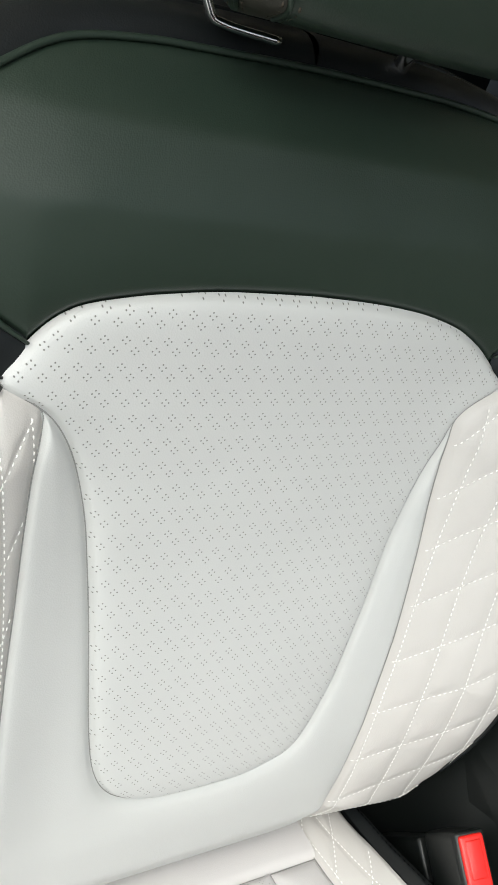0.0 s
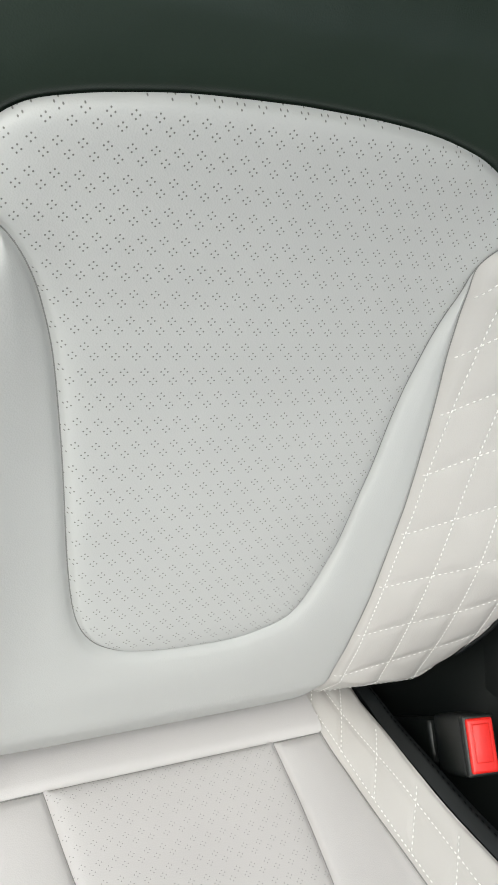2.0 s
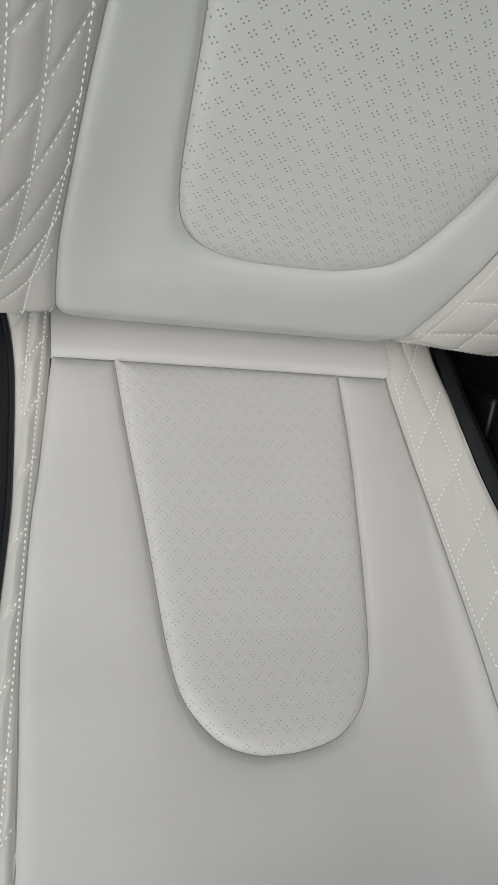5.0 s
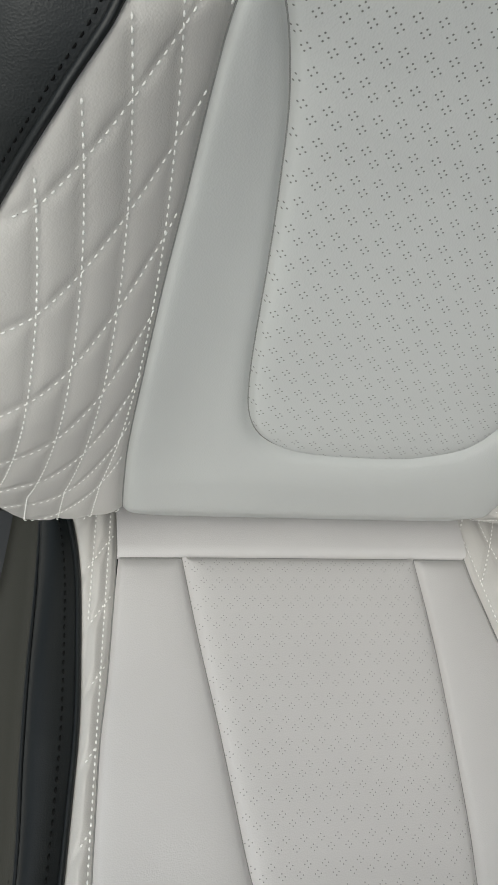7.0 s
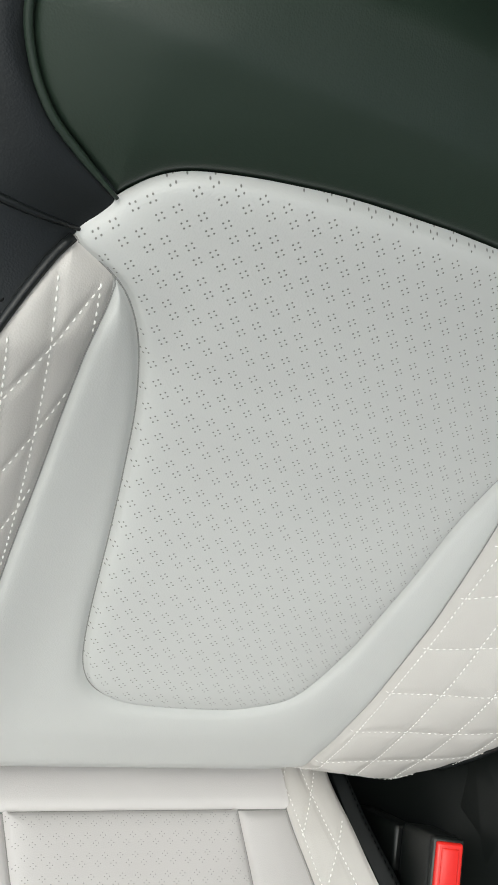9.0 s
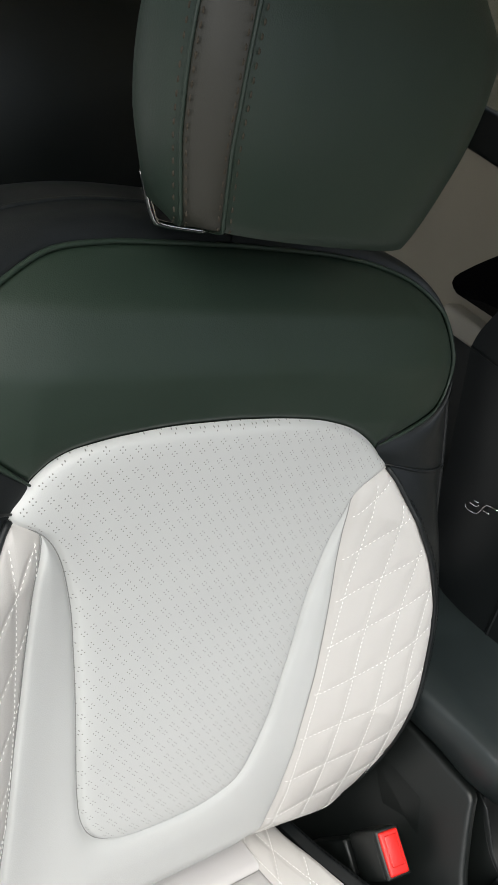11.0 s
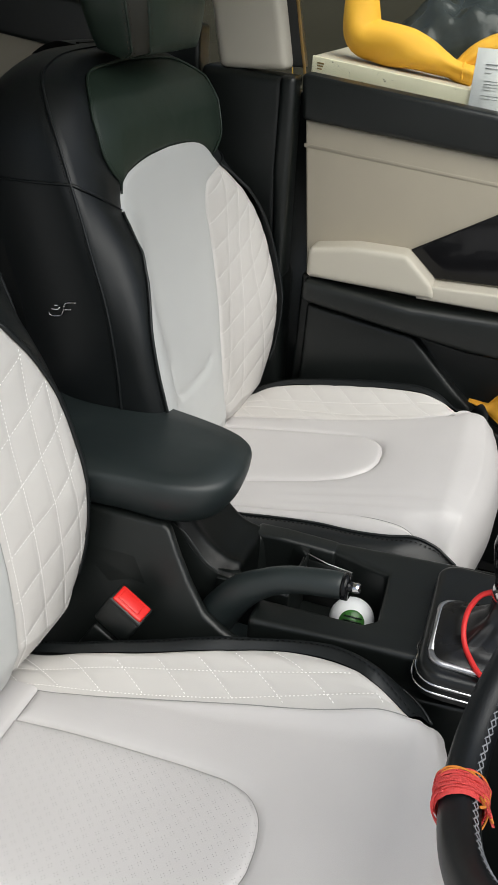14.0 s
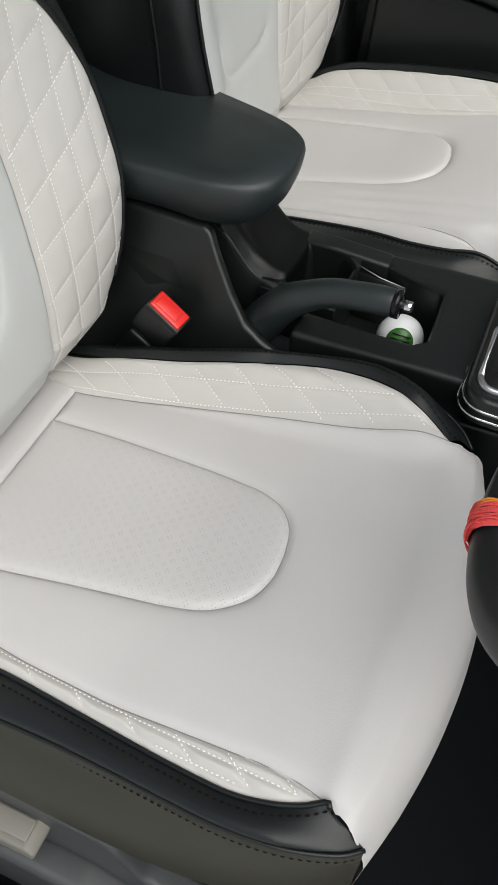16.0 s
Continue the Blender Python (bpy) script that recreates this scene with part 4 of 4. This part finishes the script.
for i, z in enumerate((.927, .933, .939)):
    part("mark", sloped(box(-1.5942, -1.5934, -.082, -.070 + .002 * i, z, z + .003, 0)), M_seal, bench)


def cloth_roll(points, radii, seed):
    """A puckered cloth tube along points."""
    mid = resample(points, 60)
    rad = np.interp(np.linspace(0, 1, 60), np.linspace(0, 1, len(radii)), radii)
    rows = []
    for i, (p, r) in enumerate(zip(mid, rad)):
        d = Vector(mid[min(i + 1, 59)] - mid[max(i - 1, 0)]).normalized()
        a = d.cross(Vector((1, 0, 0))).normalized()
        b = d.cross(a)
        row = []
        for k in range(32):
            t = 2 * math.pi * k / 32
            pucker = .10 * math.sin(6 * t + seed) * max(0, .035 - r) / .02 + .05 * math.sin(3 * t + .25 * i + seed)
            w = float(r * (1 + pucker + .10 * noise.noise(Vector((math.cos(t) * 1.2, math.sin(t) * 1.2, i * .09 + seed)))))
            row.append(Vector(p) + w * (math.cos(t) * a + 1.1 * math.sin(t) * b))
        rows.append(row)
    bm = grid_mesh(rows, close=True)
    bm.verts.ensure_lookup_table()
    bm.faces.new(bm.verts[:32][::-1])
    bm.faces.new(bm.verts[-32:])
    bmesh.ops.recalc_face_normals(bm, faces=bm.faces[:])
    return bm


# a yellow bag rolled up, one end standing and the other tied
bag = thing("yellow_bag", "yellow cloth bag rolled up and tied on the shelf", "bag")
part("roll", cloth_roll([(-1.71, -.014, 1.16), (-1.70, -.018, 1.08), (-1.69, -.004, 1.008), (-1.685, .05, .992), (-1.68, .12, .982), (-1.68, .19, .960), (-1.68, .238, .944), (-1.68, .268, .938)], (.036, .037, .042, .047, .046, .043, .034, .020, .024), 1.0), M_yellow, bag)
part("tail", cloth_roll([(-1.70, .225, .950), (-1.715, .262, .985), (-1.725, .31, 1.005), (-1.73, .38, 1.005)], (.014, .022, .026, .024), 4.0), M_yellow, bag)
part("tie", tube([(-1.68 + .024 * math.cos(a), .243, .943 + .023 * math.sin(a)) for a in np.linspace(0, 2 * math.pi, 20)], .003, 6), M_yellow, bag)
rows = []
for i in range(41):
    u = i / 40
    rows.append([])
    for k in range(41):
        v = k / 40
        h = .15 * math.sin(math.pi * u) ** .5 * math.sin(math.pi * v) ** .5
        n = noise.noise(Vector((u * 6, v * 7, 3))) * .05 + noise.noise(Vector((u * 15, v * 17, 8))) * .02
        y = .03 + .62 * v
        rows[-1].append((-2.15 + .40 * u, y, .957 - .10 * (y + .072) + max(0, h * 1.5 + n * min(1, h * 20))))
sack = tagged(part("dark_plastic_bag", grid_mesh(rows), M_sack), "crumpled dark plastic bag lying on the shelf", "plastic bag")
card = thing("paper_sheet", "white printed paper sheet leaning on the shelf", "paper")
part("sheet", box(-1.590, -1.587, .275, .48, .70, 1.006, 0), M_paper, card)
for w, z, h in ((.040, .988, .0035), (.030, .980, .0030), (.016, .971, .0018), (.048, .955, .0012), (.044, .949, .0012), (.050, .943, .0012), (.030, .937, .0012), (.046, .925, .0012), (.038, .919, .0012)):
    part("text_line", box(-1.5869, -1.586, .298, .298 + w, z - .014, z - .014 + .6 * h, 0), M_ink, card)

# ---- centre console ----
console = thing("centre_console", "black plastic centre console with padded armrest lid", "centre console")
def flared(bm):
    """Leans a side panel outwards towards its foot."""
    for v in bm.verts:
        v.co.x += .36 * (.512 - max(v.co.z, .39)) - .038
    return bm


wall = [(-.25, 0), (-.25, .512), (.108, .513), (.117, .508), (.131, .484), (.154, .450), (.181, .418), (.205, .405), (.235, .395), (.30, .37), (.30, 0)]
part("driver_side", flared(extrude_profile(wall, "x", -.286, -.272, .005, 3)), M_plastic, console)
outline = [(-.272, .238), (-.270, .70), (-.472, .70), (-.472, .302), (-.446, .302), (-.426, .384), (-.332, .389), (-.317, .372), (-.317, .238)]
bm = extrude_profile(outline, "z", .34, .440, .009, 4)
for v in bm.verts:
    if v.co.z > .40:
        v.co.z += .115 * max(v.co.y - .46, 0) - .12 * max(.27 - v.co.y, 0)
part("tray_deck", bm, M_plastic, console)
wall = [(-.25, 0), (-.25, .511), (.105, .511), (.105, .42), (.188, .42), (.190, .440), (.23, .442), (.308, .440), (.308, 0)]
part("passenger_side", extrude_profile(wall, "x", -.472, -.442, .006, 3), M_plastic, console)
part("driver_ledge", extrude_profile([(.20, .10), (.20, .35), (.24, .375), (.30, .392), (.40, .400), (.46, .402), (.70, .43), (.70, .10)], "x", -.276, -.256, .006, 3), M_plastic, console)
part("bin", box(-.4425, -.322, -.25, .105, .10, .512, .003), M_plastic, console)
rows = []
for y, z in resample([(.100, .5125), (.112, .511), (.124, .497), (.140, .474), (.158, .4555), (.176, .4445), (.194, .440), (.200, .431), (.201, .37)], 40):
    row = []
    for u in np.linspace(0, 1, 28):
        x = -.343 - .1285 * u
        lip = .010 * math.exp(-(u / .07) ** 2) + .008 * math.exp(-((1 - u) / .06) ** 2)
        row.append((x, y - .6 * lip, z - lip + .004 * math.exp(-((u - .16) / .07) ** 2)))
    rows.append(row)
bm = grid_mesh(rows)
bmesh.ops.solidify(bm, geom=bm.faces[:], thickness=-.004)
part("bin_front", bm, M_plastic, console)
part("tray_floor", box(-.4425, -.2860, .10, .41, .33, .352, .002), M_plastic, console)
# cup holder: a round well sunk in a small deck
deck = []
for r, z in ((.036, .354), (.043, .356), (.045, .40), (.047, .428), (.049, .435), (.052, .438), (.056, .4385), (.075, .4385), (.095, .4385)):
    row = []
    for a in np.linspace(0, 2 * math.pi, 48, endpoint=False):
        x, y = -.400 + r * math.cos(a), .226 + r * math.sin(a)
        x, y = min(max(x, -.448), -.346), min(max(y, .172), .272)
        row.append((x, y, z))
    deck.append(row)
bm = grid_mesh(deck, close=True)
bmesh.ops.recalc_face_normals(bm, faces=bm.faces[:])
part("cup_holder", bm, M_plastic, console)
part("cup_deck_side", box(-.342, -.336, .174, .270, .352, .4335, .002), M_plastic, console)
part("cup_deck_front", box(-.4425, -.336, .2665, .272, .352, .4335, .002), M_plastic, console)
part("slot_plate", extrude_profile([(.272, .352), (.272, .424), (.335, .4195), (.335, .352)], "x", -.4365, -.4335, .0008, 1), M_plastic, console)
part("slot_edge", tube([(-.435, .263, .4355), (-.435, .30, .4245), (-.435, .335, .4205)], .0008, 6), M_satin, console)
part("bin_front_side", extrude_profile([(.10, .36), (.10, .500), (.126, .484), (.155, .448), (.178, .432), (.186, .36)], "x", -.3465, -.3435, .001, 1), M_plastic, console)
lid = [(-.512, -.17), (-.513, -.03), (-.504, .03), (-.484, .108), (-.466, .153), (-.449, .173), (-.430, .181), (-.384, .187), (-.345, .181), (-.320, .162), (-.306, .128), (-.301, .08), (-.300, -.17)]
rows = []
mid = Vector((-.40, .0, 0))
for h, inset in ((.510, .040), (.5125, .026), (.520, .016), (.534, .007), (.550, .0015), (.562, .0), (.5705, .002), (.5755, .0075), (.5775, .045), (.576, .08)):
    row = []
    for x, y in resample(lid + [lid[0]], 90)[:-1]:
        d = (Vector((x, y, 0)) - mid)
        k = 1 - inset / max(d.length, .05)
        row.append((mid.x + d.x * k, mid.y + d.y * k, h + .004 * (1 - abs(d.x) / .12)))
    rows.append(row)
bm = grid_mesh(rows, close=True)
bm.verts.ensure_lookup_table()
bm.faces.new(bm.verts[-89:])
bm.faces.new(bm.verts[:89][::-1])
bmesh.ops.recalc_face_normals(bm, faces=bm.faces[:])
part("armrest_lid", bm, M_soft, console, "black padded armrest lid")

# ---- gear lever ----
gear = thing("gear_lever", "black gear lever with leather boot and silver surround", "gear lever")
def rounded(x0, x1, y0, y1, r):
    """A rectangle's outline with round corners."""
    out = []
    for cx, cy, a0 in ((x1 - r, y0 + r, -90), (x1 - r, y1 - r, 0), (x0 + r, y1 - r, 90), (x0 + r, y0 + r, 180)):
        out += [(cx + r * math.cos(radians(a0 + 15 * k)), cy + r * math.sin(radians(a0 + 15 * k))) for k in range(7)]
    return out


rows = []
for z, g in ((.436, 0), (.450, 0), (.460, 0), (.4645, .0008), (.4675, .003), (.469, .007), (.469, .012)):
    rows.append([(x, y, z) for x, y in rounded(-.446 + g, -.230 - g, .446 + g, .66 - g, .028 - g)])
bm = grid_mesh(rows, close=True)
bm.verts.ensure_lookup_table()
bm.faces.new(bm.verts[-28:])
bmesh.ops.recalc_face_normals(bm, faces=bm.faces[:])
part("surround", bm, M_surround, gear)
for z, grow in ((.456, .001), (.447, .0035)):
    edge_pts = rounded(-.446 - grow, -.230 + grow, .446 - grow, .66, .028)
    edge_pts = [(-.30, edge_pts[0][1])] + edge_pts[:7] + [(edge_pts[6][0], .56)]
    part("console_trim_line", tube([(x, y, z) for x, y in edge_pts], .0016, 6), M_chrome, gear)
frame_pts = rounded(-.361, -.249, .459, .632, .016)
frame_pts.append(frame_pts[0])
part("silver_frame", tube([(x, y, .4705) for x, y in frame_pts], .0042, 8), M_satin, gear, "satin silver frame round the boot")
rows = []
for i in range(25):
    u = i / 24
    w, d = .050 * (1 - u) ** 1.9 + .0145, .078 * (1 - u) ** 1.9 + .0145
    row = []
    for a in np.linspace(0, 2 * math.pi, 56, endpoint=False):
        p = 2 / (2 + 3 * (1 - u))
        fold = 1 + (.05 * math.sin(8 * a + 3 * u) + .03 * math.sin(13 * a - 5 * u)) * math.sin(math.pi * min(1, u * 1.1)) ** 1.5
        cx, sy = math.cos(a), math.sin(a)
        row.append((-.308 - .007 * u + w * fold * math.copysign(abs(cx) ** p, cx), .545 - .019 * u + d * fold * math.copysign(abs(sy) ** p, sy), .4705 + .064 * u ** 1.2 + .003 * math.sin(16 * u) * (1 - u)))
    rows.append(row)
part("boot", grid_mesh(rows, close=True), M_boot, gear, "creased black leather gear boot")
ring = [[(-.315 + r * math.cos(a), .526 + r * math.sin(a), z) for a in np.linspace(0, 2 * math.pi, 32, endpoint=False)] for z, r in ((.530, .010), (.530, .0165), (.534, .018), (.542, .0175), (.546, .015), (.546, .010))]
part("collar", grid_mesh(ring, close=True), M_chrome, gear, "chrome collar under the knob")
knob = [[(-.315 + r * math.cos(a), .526 + r * 1.15 * math.sin(a), z) for a in np.linspace(0, 2 * math.pi, 32, endpoint=False)] for z, r in ((.546, .006), (.546, .014), (.556, .015), (.575, .020), (.60, .024), (.618, .022), (.630, .014), (.633, .003))]
bm = grid_mesh(knob, close=True)
bmesh.ops.recalc_face_normals(bm, faces=bm.faces[:])
part("knob", bm, M_piano, gear, "glossy black gear knob")
cord = resample([(-.315, .512, .537), (-.312, .498, .528), (-.303, .489, .512), (-.29, .488, .495), (-.275, .493, .484), (-.260, .501, .480), (-.246, .511, .477), (-.238, .519, .476)], 50)
tagged(part("red_cord", tube(cord, .0032, 8), M_redcord), "thin red cord tied to the gear lever", "cord")

# ---- handbrake ----
brake = thing("handbrake", "black handbrake lever with chrome release button", "handbrake")
path = resample([(-.315, .160, .345), (-.312, .187, .395), (-.307, .210, .435), (-.303, .235, .463), (-.300, .272, .487), (-.298, .310, .498), (-.297, .349, .504)], 34)
taper = [lerp([0, .25, .45, .6, .8, .95, 1], [.026, .026, .0225, .018, .0165, .0165, .015], i / 33) for i in range(34)]
grip = part("lever", tube(path, .016, 18, taper), M_soft, brake, "black moulded handbrake grip")
part("grip_seam", tube([(p[0] + .0125, p[1], p[2] - .009) for p in path[16:32]], .0007, 6), M_satin, grip)
part("end_ring", tube([(-.2972, .345, .5035), (-.2968, .352, .5042)], .0165, 18), M_piano, brake)
part("release_button", tube([(-.297, .350, .504), (-.2962, .363, .5055), (-.296, .3655, .5058)], .0065, 16, [.0065, .0065, .005]), M_chrome, brake, "chrome release button")
part("boot", box(-.335, -.302, .17, .30, .352, .372, .006, 3), M_soft, brake)

# ---- round air freshener in the tray ----
fresh = thing("air_freshener", "round white air freshener with a green gel window", "air freshener")
rows = []
for i in range(17):
    a = -math.pi / 2 + math.pi * i / 16
    rows.append([(-.385 + .030 * math.cos(a) * math.cos(b) , .350 + .030 * math.cos(a) * math.sin(b), .385 + .028 * math.sin(a)) for b in np.linspace(0, 2 * math.pi, 32, endpoint=False)])
part("shell", grid_mesh(rows, close=True), M_white, fresh)
rows = []
n1 = Vector((.80, .12, .42)).normalized()
t1 = n1.cross(Vector((0, 1, 0))).normalized()
t2 = n1.cross(t1)
c0 = Vector((-.385, .350, .385))
for r in (.0003, .006, .012, .0155, .017):
    h = math.sqrt(.0300 ** 2 - r * r) + (.0012 if r < .016 else 0)
    rows.append([c0 + n1 * h + r * (math.cos(a) * t1 + math.sin(a) * t2) for a in np.linspace(0, 2 * math.pi, 28, endpoint=False)])
bm = grid_mesh(rows, close=True)
bmesh.ops.recalc_face_normals(bm, faces=bm.faces[:])
part("gel_window", bm, M_green, fresh, "dark green slotted gel window")
for i in range(4):
    z = -.009 + .006 * i
    part("slot_bar", tube([c0 + n1 * .0310 + t1 * z + t2 * q for q in (-.012, 0, .012)], .0009, 5), M_plastic, fresh)

# ---- seat belt buckle ----
buckle = thing("seat_belt_buckle", "black seat belt buckle with red release button", "seat belt buckle")
part("body", box(-.0155, .0155, -.026, .026, -.055, .0, .006, 3), M_plastic, buckle)
part("rim", box(-.0150, .0150, -.0253, .0253, -.004, .0025, .0022, 2), M_plastic, buckle)
btn = part("button", box(-.0125, .0125, -.0225, .0225, -.003, .0055, .0028, 3), M_red, buckle, "red release button")
part("button_ridge", box(-.0080, .0080, -.018, .014, .005, .0068, .0012, 2), M_red, btn)
part("stalk", box(-.013, .013, -.02, .02, -.17, -.07, .004, 2), M_plastic, buckle)
buckle.matrix_world = pose(-.240, .098, .435, -31, 6, -9)

# ---- badge on the passenger seat's side ----
badge = thing("seat_badge", "small silver line badge on the black seat side", "badge")
for pts in ([(-.131, .7015), (-.127, .697), (-.114, .699), (-.110, .703), (-.107, .714), (-.103, .719), (-.089, .7215)], [(-.127, .7065), (-.117, .7075), (-.114, .711)], [(-.122, .7125), (-.116, .7135)], [(-.106, .709), (-.097, .7105)]):
    part("stroke", tube([(-.4585, y, z) for y, z in resample(pts, 16)], .0011, 6), M_chrome, badge)

# ---- steering wheel ----
wheel = thing("steering_wheel", "black leather steering wheel with grey cross stitching", "steering wheel")
R = .180
ring = [(R * math.sin(a), -R * math.cos(a), 0) for a in np.linspace(0, 2 * math.pi, 121)]
part("rim", tube(ring, .0165, 18), M_rim, wheel, "smooth black leather rim")
bm = bmesh.new()
for i in range(126):
    a = 2 * math.pi * i / 126
    for s in (1, -1):
        pts = []
        for q in (-1, 0, 1):
            b = radians(-6) + q * s * radians(12)
            aa = a + q * .034
            rr = R - .0172 * math.cos(b)
            pts.append((rr * math.sin(aa), -rr * math.cos(aa), .0172 * math.sin(b)))
        stitches(bm, pts, lambda p: (-p[0] / R, -p[1] / R, -.25), length=.0130, gap=.01, w=.0007, lift=.0006)
tagged(part("cross_stitching", bm, M_greythread, wheel, "grey cross stitching on the rim"), kind="stuff")
for a0 in (1.75, -1.75):
    part("rim_seam", tube([((R + .0168 * math.cos(b)) * math.sin(a0), -(R + .0168 * math.cos(b)) * math.cos(a0), .0168 * math.sin(b)) for b in np.linspace(0, 2 * math.pi, 24)], .0008, 6), M_seamdark, wheel)
part("hub", box(-.07, .07, -.055, .055, -.075, -.03, .022, 4), M_plastic, wheel)
for a0 in (math.pi / 2, -math.pi / 2):
    part("spoke", tube([(.07 * math.sin(a0), 0, -.05), (.12 * math.sin(a0), .0, -.03), (.172 * math.sin(a0), .0, -.004)], .02, 10, [.026, .018, .014]), M_piano, wheel)
part("column", tube([(0, 0, -.04), (0, 0, -.30)], .035, 20), M_plastic, wheel)
tau = 28.0
low = Vector((.010, .505, .576))
wheel.matrix_world = Matrix.Translation(low + R * Vector((0, math.sin(radians(tau)), math.cos(radians(tau))))) @ pose(0, 0, 0, 90 - tau, 0, 0)

# red and orange thread wound round the rim
band = thing("thread_band", "red and orange thread wound round the wheel rim", "thread band")
def on_rim(a, b, r):
    return Vector(((R + r * math.cos(b)) * math.sin(a), -(R + r * math.cos(b)) * math.cos(a), r * math.sin(b)))
rows = []
for i in range(13):
    u = i / 12
    rows.append([on_rim(.03 + .135 * (u - .5) + .012 * math.sin(b), b, .0172 + .0035 * math.sin(math.pi * min(max(u, .06), .94)) ** .5 + .0011 * noise.noise(Vector((4 * math.cos(b), 4 * math.sin(b), 14 * u)))) for b in np.linspace(0, 2 * math.pi, 48, endpoint=False)])
part("winding", grid_mesh(rows, close=True), M_redthread, band)
rnd = random.Random(4)
for i in range(34):
    o = rnd.uniform(-.05, .05)
    tw = rnd.uniform(-.05, .05)
    b0 = rnd.uniform(0, 6.3)
    run = rnd.uniform(2.0, 5.5)
    pts = [on_rim(.03 + o + tw * math.sin(b * .9), b0 + b, .0213 + .0006 * math.sin(5 * b)) for b in np.linspace(0, run, 36)]
    part("strand", tube(pts, .0008, 5), M_orange if i % 6 == 2 else M_redthread, band)
for i in range(7):
    a0, b0 = .06 + rnd.uniform(-.02, .02), math.pi + rnd.uniform(.1, .6)
    end = [on_rim(a0, b0, .0205), on_rim(a0 + .05, b0 + rnd.uniform(-.1, .2), .0225), on_rim(a0 + rnd.uniform(.08, .12), b0 + rnd.uniform(-.2, .4), .025)]
    part("loose_end", tube(end, .0012, 5), (M_redthread, M_orange)[i % 3 == 0], band)
band.matrix_world = wheel.matrix_world

# yellow cloth in the far door pocket
rows = []
for i in range(15):
    u = i / 14
    rows.append([(-1.045 + .03 * math.sin(3 * u + 4 * v) * .4 + .02 * v, .424 + .13 * u, lerp([0, .3, .6, 1], [.432, .414, .385, .36], u) * (1 - v) + v * lerp([0, .28, .42, .55, .75, 1], [.438, .433, .461, .450, .44, .42], u)) for v in np.linspace(0, 1, 10)])
bm = grid_mesh(rows)
bmesh.ops.solidify(bm, geom=bm.faces[:], thickness=.004)
tagged(part("yellow_cloth", bm, M_yellow), "yellow cloth stuffed into the door pocket", "cloth")
